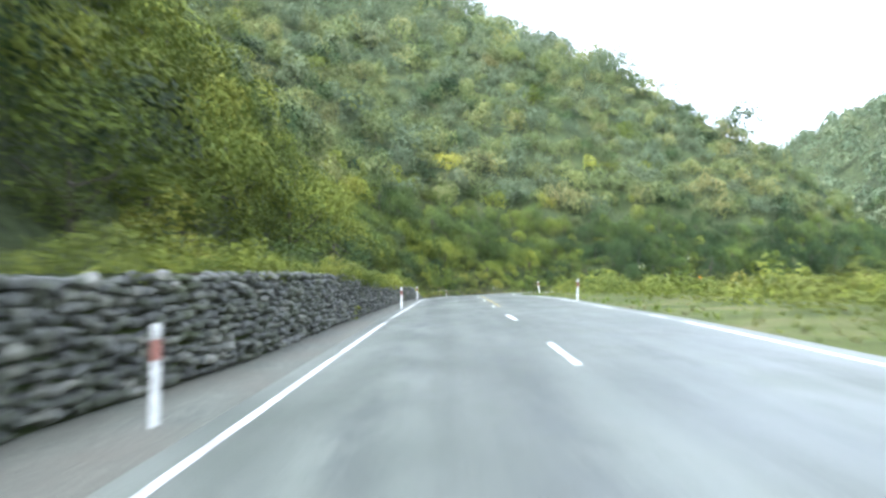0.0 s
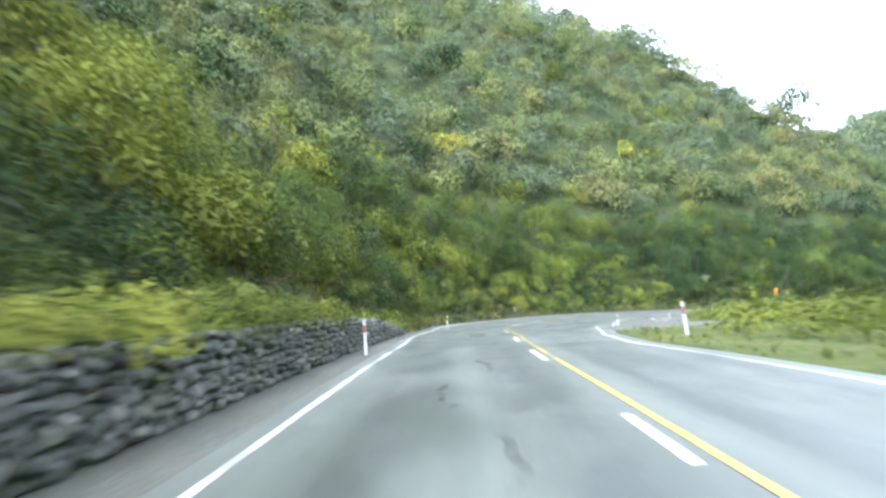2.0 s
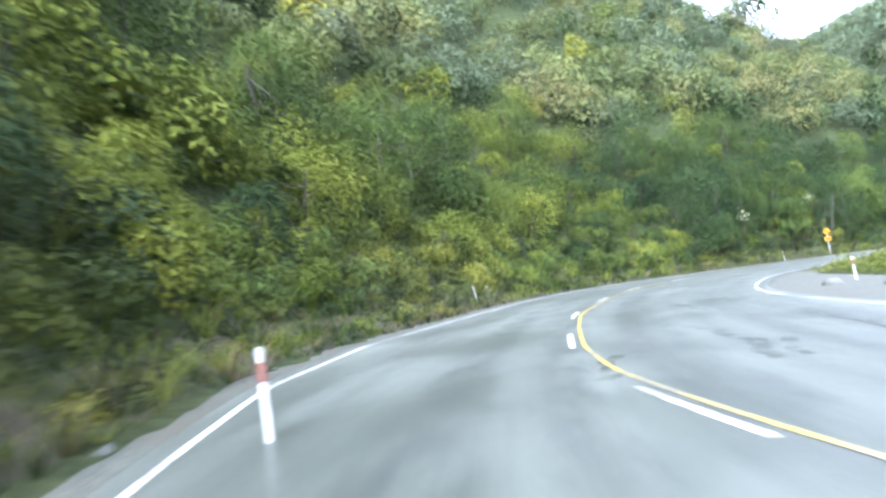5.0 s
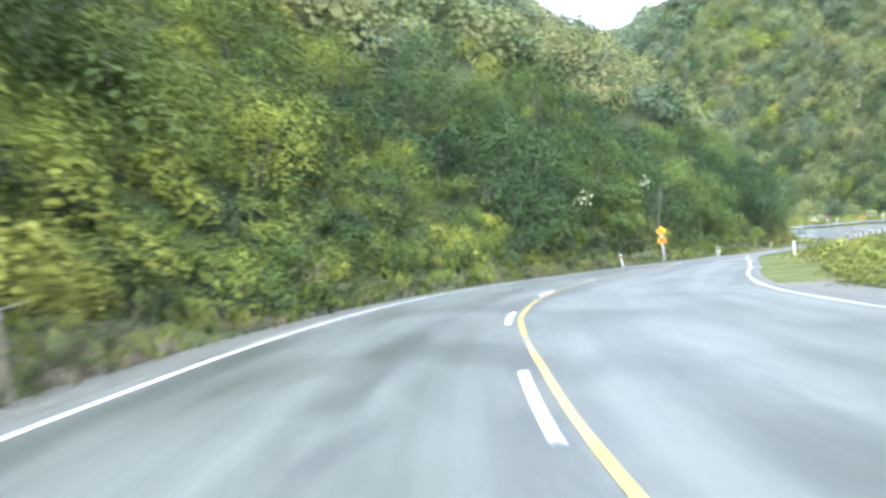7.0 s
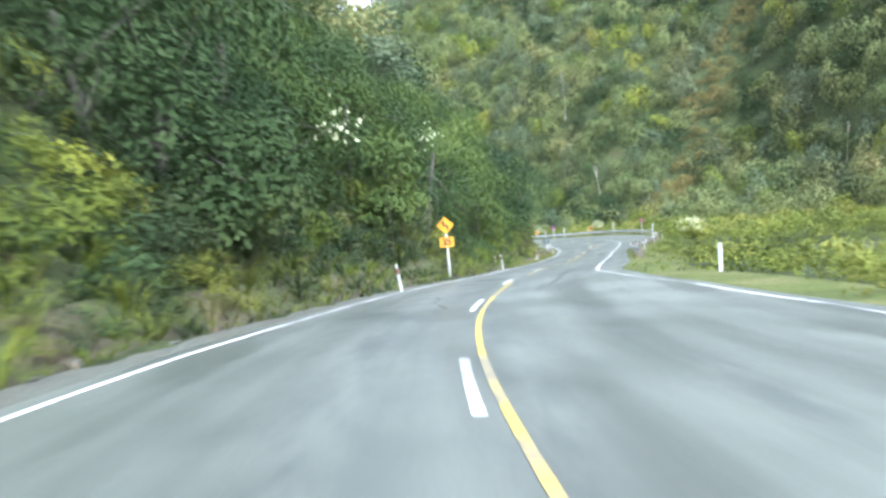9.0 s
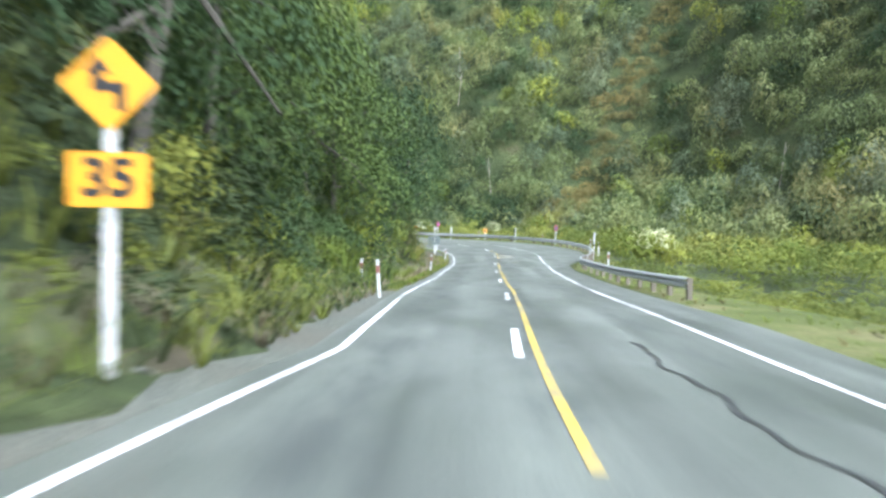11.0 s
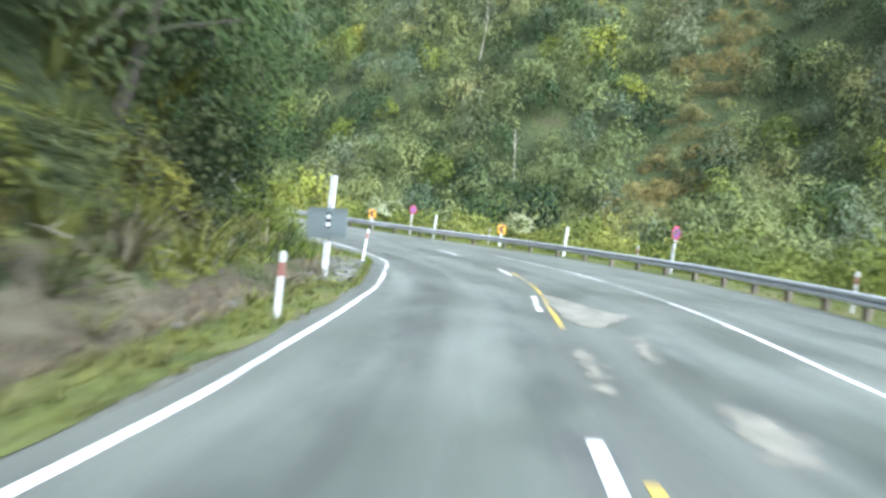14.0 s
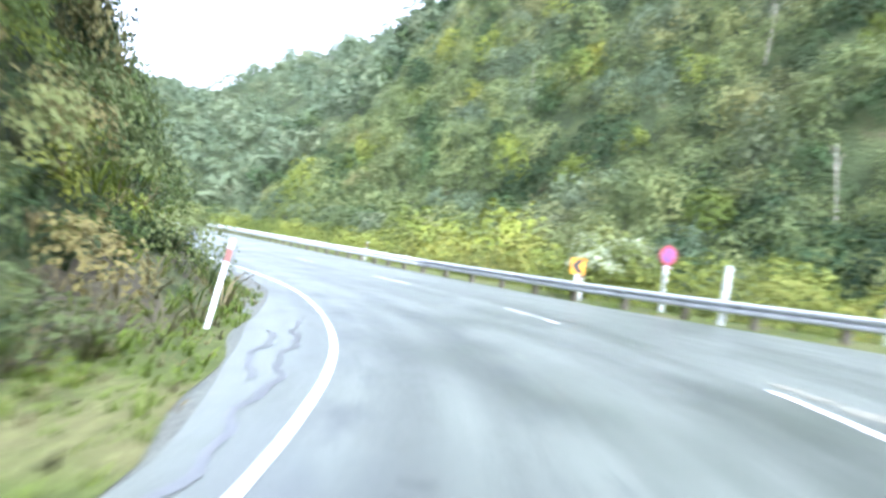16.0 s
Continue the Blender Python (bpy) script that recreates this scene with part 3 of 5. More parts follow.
# road marks
ribbon("edge_line", RS, left_line(RS) - 0.052, left_line(RS) + 0.052, 0.006, LINE_WHITE, "solid white painted edge line, worn in places", category="road marking")
QS = RS[RS < 249]
ribbon("edge_line", QS, right_line(QS) - 0.052, right_line(QS) + 0.052, 0.006, LINE_WHITE, "solid white painted edge line, worn in places", category="road marking")
for low, high in ((30.0, 163.5), (168.5, 217.5), (224.5, 238.6)):
    YS = np.arange(low, high, 0.7)
    ribbon("no_passing_line", YS, mid_line(YS) + 0.18, mid_line(YS) + 0.275, 0.006, LINE_YELLOW, "solid yellow no-passing line on wet seal, worn in places", category="road marking")
DASH = [-29, -19, -9.5, 0.2, 10, 19.8, 29.6, 39.4, 49, 56.9, 67.5, 76.7, 86, 94.8, 103.6, 112.7, 121.6, 131.6, 141.8, 152, 162, 173, 183.5, 194, 203.8, 214.5, 227, 237, 247, 257, 267, 277]
for start in DASH:
    q = np.linspace(0, 2.3 if 29 < start < 40 else 3.2, 7) + start
    ribbon("centre_dash", q, mid_line(q) - 0.06, mid_line(q) + 0.06, 0.006, LINE_WHITE, "white painted centre line dash", category="road marking")


# ---- plants ----
def leaf_quads(rng, points, normals, length, width, stray=0.42):
    """Small bent leaves that face roughly along the normals."""
    n = len(points)
    f = normals + rng.normal(0, stray, (n, 3))
    f /= np.linalg.norm(f, axis=1)[:, None] + 1e-9
    a = np.cross(f, rng.normal(0, 1, (n, 3)))
    a /= np.linalg.norm(a, axis=1)[:, None] + 1e-9
    b = np.cross(f, a)
    k = rng.uniform(0.6, 1.35, (n, 1))
    l, w = a * length * k * 0.5, b * width * k * 0.5
    q = np.stack([points - l, points + w + l * 0.15, points + l, points - w + l * 0.15], 1)
    inward = (np.cross(q[:, 1] - q[:, 0], q[:, 2] - q[:, 0]) * normals).sum(1) < 0
    q[inward] = q[inward][:, ::-1]
    return q


def soft_normals(me, normals, corners):
    """Shades leaves by the form of the crown that they clothe."""
    n = np.repeat(np.asarray(normals, np.float32), corners, 0)
    n /= np.linalg.norm(n, axis=1)[:, None] + 1e-9
    me.polygons.foreach_set("use_smooth", [True] * len(me.polygons))
    at = me.attributes.new("custom_normal", "FLOAT_VECTOR", "POINT")
    at.data.foreach_set("vector", n.ravel())
    me.update()


def own_normals(q, lobe, keep=0.3):
    """Leaf faces turned most of the way to the direction of their clump."""
    f = np.cross(q[:, 1] - q[:, 0], q[:, 2] - q[:, 0])
    f /= np.linalg.norm(f, axis=1)[:, None] + 1e-9
    return f * keep + lobe * (1 - keep)


def crown(seed, radius, height, leaves, length, width, lobes=9, stray=0.42, lump=(0.32, 0.52)):
    """A crown of leaf clumps: uneven outline, gaps between the clumps; it stands on z = 0."""
    rng = np.random.default_rng(seed)
    ang, rad = rng.uniform(0, 2 * np.pi, lobes), np.sqrt(rng.uniform(0.0, 1, lobes)) * 0.68
    hgt = rng.uniform(0.2, 0.85, lobes) * (1 - 0.45 * rad)
    mid = np.stack([np.cos(ang) * rad * radius, np.sin(ang) * rad * radius, hgt * height], 1)
    size = rng.uniform(*lump, lobes) * radius
    many = leaves * 2
    pick = rng.choice(lobes, many, p=size**2 / (size**2).sum())
    v = rng.normal(0, 1, (many, 3))
    v[:, 2] = np.where(v[:, 2] < -0.5, -v[:, 2], v[:, 2])
    v /= np.linalg.norm(v, axis=1)[:, None]
    shell = size[pick, None] * (1.05 - 0.4 * rng.random((many, 1)) ** 1.5) * (1 + 0.22 * np.sin(v[:, :1] * 9 + pick[:, None]) * np.cos(v[:, 1:2] * 8))
    tall = np.array([1, 1, min(1.25, height / radius * 0.75)])
    p = mid[pick] + v * shell * tall
    # leaves deep inside a neighbouring clump are left out
    deep = (np.linalg.norm((p[:, None, :] - mid[None]) / tall, axis=2) / size[None]).min(1)
    order = np.argsort(deep < 0.62, kind="stable")[:leaves]
    pick, v, p = pick[order], v[order], p[order]
    whole = p / np.array([radius, radius, height]) - [0, 0, 0.35]
    whole /= np.linalg.norm(whole, axis=1)[:, None] + 1e-9
    return leaf_quads(rng, p, v + np.array([0, 0, 0.3]), length, width, stray), np.c_[mid, size], v * 0.75 + whole * 0.4 + np.array([0, 0, 0.12])


def trunk_bm(mid, height, thick, seed):
    rng = random.Random(seed)
    bm = bmesh.new()
    top = Vector((rng.uniform(-0.15, 0.15) * height, rng.uniform(-0.15, 0.15) * height, height * 0.6))
    tube(bm, thick, (0, 0, -0.5), top, 7, thick * 0.45)
    for c in mid[:5]:
        a = top * rng.uniform(0.45, 0.95)
        tube(bm, thick * 0.4, a, Vector(c[:3]), 5, thick * 0.12)
    return bm


def scattered(rng, templates, places, zs, sizes, tall=None):
    """Leaves and their shading: a template crown at each place, turned and scaled."""
    out, facing, counts = [], [], []
    for i, (x, y) in enumerate(places):
        t, _, nrm = templates[rng.integers(len(templates))]
        a = rng.uniform(0, 6.28)
        c, s = math.cos(a), math.sin(a)
        m = np.array([[c, s, 0], [-s, c, 0], [0, 0, 1]])
        facing.append(nrm @ m)
        counts.append(len(t))
        m = m * sizes[i]
        if tall is not None:
            m[:, 2] *= tall[i]
        out.append(t @ m + np.array([x, y, zs[i]]))
    return np.concatenate(out).astype(np.float32), np.concatenate(facing), np.array(counts)


rng = np.random.default_rng(7)


def leaf_mass(seed, radius, height, leaves, length, lobes, stray=0.3, keep=0.25, wide=0.85):
    """A crown for the wood, as corner triangles."""
    q, mid, lobe = crown(seed, radius, height, leaves, length, length * wide, lobes, stray)
    return q[:, :3], mid, own_normals(q, lobe, keep)


def tri_mesh(name, corners, mats, index):
    n = len(corners)
    me = bpy.data.meshes.new(name)
    me.vertices.add(3 * n)
    me.vertices.foreach_set("co", np.ascontiguousarray(corners, np.float32).ravel())
    me.loops.add(3 * n)
    me.loops.foreach_set("vertex_index", np.arange(3 * n, dtype=np.int32))
    me.polygons.add(n)
    me.polygons.foreach_set("loop_start", np.arange(0, 3 * n, 3, dtype=np.int32))
    for m in mats:
        me.materials.append(m)
    me.polygons.foreach_set("material_index", np.asarray(index, np.int32))
    me.update(calc_edges=True)
    return me


def thin(xy, gap):
    """Drops places that stand closer than gap to an earlier one."""
    cells, out = {}, []
    for x, y in xy:
        c = (int(x // gap), int(y // gap))
        if any((x - a) ** 2 + (y - b) ** 2 < gap * gap for i in (-1, 0, 1) for j in (-1, 0, 1) for a, b in cells.get((c[0] + i, c[1] + j), ())):
            continue
        cells.setdefault(c, []).append((x, y))
        out.append((x, y))
    return np.array(out)


def along_left(s0, s1, lo, hi, gap, tries=9000):
    """Places on the hillside, between lo and hi metres up from the road's edge."""
    s = rng.uniform(s0, s1, tries)
    up = rng.uniform(lo, hi, tries)
    p = at_road(s, left_edge(s) - up)
    s2, d2 = beside(p[:, 0], p[:, 1])
    ok = (left_edge(s2) - d2 > lo - 0.3) & (d2 < 0)
    return thin(p[ok, :2], gap)


def along_right(s0, s1, lo, hi, gap, tries=6000):
    s = rng.uniform(s0, s1, tries)
    out = rng.uniform(lo, hi, tries)
    p = at_road(s, right_edge(s) + out)
    s2, d2 = beside(p[:, 0], p[:, 1])
    foot = 158 + np.clip((p[:, 1] - 190) * 0.5, -55, 0)
    ok = (d2 - right_edge(s2) > lo - 0.1) & (d2 > 0) & (p[:, 0] < foot + 4)
    return thin(p[ok, :2], gap)


# trees that hang over the road: things of their own
NEAR_KINDS = []
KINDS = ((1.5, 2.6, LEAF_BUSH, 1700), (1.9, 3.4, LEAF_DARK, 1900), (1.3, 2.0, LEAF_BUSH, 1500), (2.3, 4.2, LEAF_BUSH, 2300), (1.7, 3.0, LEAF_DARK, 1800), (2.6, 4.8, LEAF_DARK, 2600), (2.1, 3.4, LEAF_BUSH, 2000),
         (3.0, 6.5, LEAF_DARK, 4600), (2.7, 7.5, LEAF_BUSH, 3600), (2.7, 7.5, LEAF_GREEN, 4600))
for k, (r, h, mat, leaves) in enumerate(KINDS):
    q, mid, nrm = leaf_mass(20 + k, r, h, int(leaves * 1.8), 0.145, 13, 0.45, 0.3)
    me = tri_mesh("crown", q, [mat], np.zeros(len(q)))
    soft_normals(me, nrm, 3)
    NEAR_KINDS.append((me, mid, h, r, mat))
spots = along_left(-4, 262, 0.9, 8.5, 2.3, 20000)
rng.shuffle(spots)
protos = {}
LABELS = {LEAF_GREEN: "tall mid-green broadleaf tree above the bank", LEAF_BUSH: "bright green leafy tree leaning over the bank", LEAF_DARK: "dense native tree on the hillside, dark green deepened to hold shade"}
planted = 0
over = np.r_[np.arange(150.0, 180.0, 4.2), np.arange(184.0, 236.0, 3.6), np.arange(246.0, 274.0, 4.0)]
hang = at_road(over, left_edge(over) - np.select([over < 198, over < 212, over < 233, over < 240], [3.0, 3.9, 3.4, 3.9], 5.5) - 0.6 * np.sin(over))[:, :2]
hang = hang[(over < 200) | (over > 205)]
spots = np.concatenate([hang, spots])
for i, (x, y) in enumerate(spots):
    s, d = beside(x, y)
    up = left_edge(s[0]) - d[0]
    if planted >= 255 or (78 < s[0] < 262 and up < (2.6 if s[0] < 198 else 3.6)) or (50 < s[0] < 80 and up < 4.0) or (s[0] < 50 and up < 2.4):
        continue
    planted += 1
    # shaded stretch: darker leaf kinds put the canopy's shade into the colour
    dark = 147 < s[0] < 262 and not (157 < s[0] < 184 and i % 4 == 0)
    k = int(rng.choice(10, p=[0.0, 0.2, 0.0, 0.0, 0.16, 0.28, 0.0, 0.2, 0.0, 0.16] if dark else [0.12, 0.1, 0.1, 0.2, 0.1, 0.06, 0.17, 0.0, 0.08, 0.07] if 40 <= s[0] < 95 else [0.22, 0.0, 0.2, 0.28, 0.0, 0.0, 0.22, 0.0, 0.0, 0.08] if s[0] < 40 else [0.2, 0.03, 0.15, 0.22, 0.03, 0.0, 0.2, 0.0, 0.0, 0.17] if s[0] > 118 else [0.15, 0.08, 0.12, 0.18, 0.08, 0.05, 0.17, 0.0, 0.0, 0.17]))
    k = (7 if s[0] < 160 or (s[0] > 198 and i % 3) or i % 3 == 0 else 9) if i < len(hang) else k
    me, mid, h, r, mat = NEAR_KINDS[k]
    lean = 19.0 if i < len(hang) and 203 < s[0] < 233 else 0.0
    along = Vector((*way(s)[1][0, :2], 0))
    place = Matrix.Translation((x, y, land_at(x, y) - 0.15 * h)) @ Matrix.Rotation(radians(lean), 4, along) @ pose(0, 0, 0, 0, 0, float(rng.uniform(0, 360)))
    if k not in protos:
        tree = new("tree")
        tree.empty_display_size = 0.3
        tagged(tree, LABELS[mat], "tree", "trees along the bank")
        c = new("crown", me)
        c.parent = tree
        part("trunk", trunk_bm(mid, h, 0.05 * r, k), BARK, tree)
        tree.matrix_world = place
        protos[k] = tree
    else:
        tree = copy_thing(protos[k], place)
    g = float(rng.uniform(1.1, 1.35) if i < len(hang) else rng.uniform(0.85, 1.25))
    tree.scale = (g, g, g)

T_NEAR = [leaf_mass(50 + k, 1.0, 1.5, 860, 0.13, 8, 0.45, 0.45) for k in range(7)]
T_MID = [leaf_mass(70 + k, 1.0, 1.4, 660, 0.145, 11, 0.25, 0.12, 1.05) for k in range(7)]
T_FAR = [leaf_mass(90 + k, 1.0, 1.5, 640, 0.14, 11, 0.25, 0.12, 1.05) for k in range(7)]
T_LOW = [leaf_mass(110 + k, 1.0, 1.2, 320, 0.15, 7, 0.35) for k in range(6)]
T_REMOTE = [leaf_mass(130 + k, 1.0, 1.3, 170, 0.28, 7, 0.2, 0.1, 1.05) for k in range(5)]


def forest(name, label, templates, places, size, mats, weights, sink=0.3, tall=(0.8, 1.35), category="forest", lift=0.0):
    zs = land(places[:, 0], places[:, 1]) + lift
    sizes = rng.uniform(*size, len(places))
    kinds = rng.choice(len(mats), len(places), p=weights)
    q, nrm, counts = scattered(rng, templates, places, zs - sink * sizes, sizes, rng.uniform(*tall, len(places)))
    index = np.repeat(kinds, counts)
    me = tri_mesh(name, q, mats, index)
    soft_normals(me, nrm, 3)
    tone = me.attributes.new("tone", "FLOAT", "FACE")
    tone.data.foreach_set("value", np.repeat(rng.random(len(places)), counts).astype(np.float32))
    return tagged(new(name, me), label, category, kind="stuff")


def bank_places(s0, s1):
    a = along_left(s0, s1, 0.8, 4.5, 2.0, 7000)
    s2, d2 = beside(a[:, 0], a[:, 1])
    up = left_edge(s2) - d2
    bare = (s2 > 54) & (s2 < 80) & (up < 4.0) & (rng.random(len(a)) < 0.75)
    cut = (s2 > 86) & (s2 < 200) & (up < 1.15) & (rng.random(len(a)) < 0.6)
    return a[~((s2 > 184) & (s2 < 247) & (up < 2.3)) & ~bare & ~cut]


forest("bank_bushes", "tangled green bushes and creepers covering the road bank", T_NEAR, bank_places(-8, 148), (0.8, 1.5), [LEAF_BUSH, LEAF_GREEN, LEAF_DARK, LEAF_SCRUB], [0.42, 0.28, 0.15, 0.15], tall=(0.8, 1.2))
forest("olive_bank_bushes", "olive green ferns and bushes on the steep bank", T_NEAR, bank_places(236, 292), (0.7, 1.25), [LEAF_GREEN, LEAF_FAR, LEAF_BROWN], [0.45, 0.43, 0.12], tall=(0.7, 1.1))
# mostly dark leaves, shade below the overhang painted by colour
forest("shaded_bank_bushes", "ferns and bushes below overhanging trees, leaf colour darkened for shade", T_NEAR, bank_places(148, 236), (0.7, 1.25), [LEAF_BUSH, LEAF_DARK], [0.22, 0.78], tall=(0.7, 1.1))
a = along_left(-12, 78, 0.1, 1.6, 0.7, 4000)
s2, d2 = beside(a[:, 0], a[:, 1])
a = a[(s2 < 54) | (rng.random(len(a)) < 0.3)]
s2 = np.linspace(23, 56, 64) + rng.uniform(-0.3, 0.3, 64)
a = np.concatenate([a, at_road(s2, left_edge(s2) + rng.uniform(-0.2, 0.25, 64) * np.clip((s2 - 15) / 8, 0, 1))[:, :2]])
s2, d2 = beside(a[:, 0], a[:, 1])
forest("wall_creepers", "yellow green bushes and creepers hanging over the stone wall", T_LOW, a, (0.4, 0.8), [LEAF_BUSH, LEAF_SCRUB], [0.75, 0.25], tall=(0.8, 1.2), sink=0.45, category="bushes", lift=np.maximum(at_road(s2, d2)[:, 2] + wall_height(s2) - land(a[:, 0], a[:, 1]) - 0.05, 0))
forest("steep_bank_bushes", "green bushes clinging to the steep bank", T_NEAR, along_left(78, 150, 1.6, 6.5, 1.35), (0.9, 1.5), [LEAF_BUSH, LEAF_GREEN, LEAF_DARK], [0.36, 0.4, 0.24], tall=(0.8, 1.2))
# the darker mix carries the shade of the tall trees
forest("shaded_steep_bushes", "bushes below tall trees on the steep bank, shade put into dark leaves", T_NEAR, np.concatenate([along_left(150, 199, 1.7, 8, 1.25), along_left(199, 238, 2.7, 8, 1.25)]), (0.9, 1.5), [LEAF_BUSH, LEAF_DARK], [0.18, 0.82], tall=(0.8, 1.2))
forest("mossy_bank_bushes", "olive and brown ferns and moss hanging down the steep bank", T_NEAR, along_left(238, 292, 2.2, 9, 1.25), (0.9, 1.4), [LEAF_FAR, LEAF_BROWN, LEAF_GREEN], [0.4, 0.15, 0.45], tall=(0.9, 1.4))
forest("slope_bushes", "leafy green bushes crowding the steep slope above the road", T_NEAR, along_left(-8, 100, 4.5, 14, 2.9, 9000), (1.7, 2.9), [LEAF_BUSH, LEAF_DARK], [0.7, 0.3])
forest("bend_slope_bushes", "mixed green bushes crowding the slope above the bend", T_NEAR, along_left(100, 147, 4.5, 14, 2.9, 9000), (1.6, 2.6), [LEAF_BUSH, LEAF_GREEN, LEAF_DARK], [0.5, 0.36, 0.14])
# dark share raised to colour in the shade on this slope
forest("shaded_slope_bushes", "leafy bushes crowding the slope below tall trees, coloured dark for shade", T_NEAR, along_left(147, 285, 4.5, 14, 2.9, 9000), (1.6, 2.6), [LEAF_BUSH, LEAF_DARK], [0.25, 0.75])
forest("near_hillside_bush", "bright yellow green bush covering the steep near slope", T_MID, along_left(4, 60, 12, 60, 3.5, 9000), (2.4, 4.1), [LEAF_BUSH, LEAF_FAR, LEAF_DARK], [0.62, 0.18, 0.2])
# greyer leaves than on the near slope, haze of distance in their colour
forest("hillside_bush", "dense mixed dark and olive native bush covering the steep hillside", T_MID, along_left(60, 268, 12, 60, 3.5, 30000), (2.4, 4.1), [LEAF_FAR, LEAF_HAZY, LEAF_DARK, LEAF_BUSH], [0.5, 0.36, 0.1, 0.04])
forest("ridge_forest", "forest on the upper slope and ridge, leaf colour greyed for haze", T_FAR, along_left(40, 272, 56, 118, 5.4, 16000), (3.3, 5.1), [LEAF_HAZY, LEAF_FAR], [0.75, 0.25], tall=(0.9, 1.6))

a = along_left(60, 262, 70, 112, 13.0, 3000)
forest("skyline_trees", "taller single trees standing above the ridge forest", T_FAR, np.concatenate([a, [(84.3, 216.0), (81.5, 214.0), (86.6, 217.5)]]), (4.2, 6.0), [LEAF_HAZY, LEAF_DARK], [0.75, 0.25], tall=(1.1, 1.7))


# the hill across the valley
def foot_line(y):
    return 158 + np.clip((y - 190) * 0.5, -55, 0) + np.clip((y - 300) * 0.3, 0, 60)


def slip_line(x):
    return 197.5 - 0.16 * (x - 180) + 1.2 * np.sin(x * 0.2)


yy = rng.uniform(135, 335, 40000)
xx = foot_line(yy) - 4 + 84 * rng.random(40000) ** 1.1
s2, d2 = beside(xx, yy)
a = thin(np.stack([xx, yy], 1)[d2 > 22], 3.15)
slip = (np.abs(a[:, 1] - slip_line(a[:, 0])) < 4.6) & (a[:, 0] > 164)
forest("valley_forest", "mixed olive and dark green forest across the valley", T_FAR, a[~slip], (2.5, 4.1), [LEAF_FAR, LEAF_HAZY, LEAF_DARK, LEAF_BUSH], [0.54, 0.14, 0.23, 0.09], tall=(1.0, 1.7), sink=0.5)
xx = rng.uniform(162, 232, 3000)
yy = slip_line(xx) + rng.uniform(-4.0, 4.0, 3000)
slip_places = thin(np.stack([xx, yy], 1), 1.7)
forest("slip_scrub", "ochre brown scrub growing over an old landslip", T_FAR, slip_places, (1.3, 2.3), [LEAF_BROWN, LEAF_FAR], [0.8, 0.2], tall=(0.7, 1.2), category="scrub")
yy = rng.uniform(60, 420, 12000)
xx = foot_line(yy) - 4 + 190 * rng.random(12000)
s2, d2 = beside(xx, yy)
out = (d2 > 22) & ((yy < 135) | (yy > 335) | (xx > foot_line(yy) + 78))
# leaf colour greyed to stand for haze over the far slopes
forest("upper_valley_forest", "forest on the high slopes across the valley, haze painted in as grey green", T_REMOTE, thin(np.stack([xx, yy], 1)[out], 7.4), (5.0, 7.2), [LEAF_HAZY, LEAF_DARK], [0.6, 0.4], tall=(0.9, 1.5))
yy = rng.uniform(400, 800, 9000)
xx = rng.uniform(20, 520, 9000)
forest("valley_head_forest", "distant forest closing the valley, its grey green holding painted haze", T_REMOTE, thin(np.stack([xx, yy], 1), 14.0), (8.5, 12.5), [LEAF_HAZY], [1.0])

# bleached trunks standing among the trees across the valley
def bare_tree(at, tall, seed):
    r = random.Random(seed)
    t = thing("dead_tree", "pale bare dead tree standing in the forest", "tree", at, 0, "dead trees across the valley", (r.uniform(-6, 6), r.uniform(-6, 6)))
    bm = bmesh.new()
    tube(bm, 0.11, (0, 0, -1.0), (0, 0, tall), 7, 0.04)
    part("trunk", bm, TWIG, t)
    for k in range(4):
        z, a = tall * r.uniform(0.5, 0.92), r.uniform(0, 6.3)
        bm = bmesh.new()
        tube(bm, 0.04, (0, 0, z), (math.cos(a) * 0.7, math.sin(a) * 0.7, z + r.uniform(0.7, 1.6)), 5, 0.012)
        part("limb", bm, TWIG, t)
    return t


dead_rng = random.Random(5)
for k in range(5):
    y = dead_rng.uniform(160, 275)
    x = float(foot_line(y)) + dead_rng.uniform(8, 44)
    bare_tree((x, y, land_at(x, y)), dead_rng.uniform(5.5, 7.5), k)

# low scrub on the valley side
forest("verge_scrub", "low green and yellowish scrub beyond the verge", T_LOW, along_right(-5, 60, 2.0, 26, 1.75), (0.9, 1.6), [LEAF_SCRUB, LEAF_BUSH], [0.65, 0.35], tall=(0.75, 1.2), category="scrub")
forest("bend_scrub", "yellow green scrub inside the bend", T_LOW, along_right(60, 178, 0.9, 42, 2.2), (1.1, 1.9), [LEAF_SCRUB, LEAF_BUSH], [0.65, 0.35], tall=(0.6, 1.0), category="scrub")
forest("valley_scrub", "yellow green broom-like scrub behind the guard rail", T_LOW, along_right(213, 345, 1.0, 40, 2.0), (1.3, 2.2), [LEAF_SCRUB, LEAF_BUSH], [0.8, 0.2], tall=(0.75, 1.15), category="scrub", sink=0.05)


forest("rail_scrub", "low yellow green scrub falling away behind the guard rail", T_LOW, along_right(176, 214, 1.2, 40, 1.8), (0.9, 1.5), [LEAF_SCRUB, LEAF_BUSH], [0.8, 0.2], tall=(0.4, 0.75), category="scrub", sink=0.15)


T_FLAT = [leaf_mass(150 + k, 1.0, 0.9, 70, 0.36, 4, 0.25, 0.2) for k in range(4)]
xx, yy = rng.uniform(24, 158, 9000), rng.uniform(-45, 330, 9000)
s2, d2 = beside(xx, yy)
flat = (d2 > right_edge(s2) + 24) & (xx < foot_line(yy) + 2)
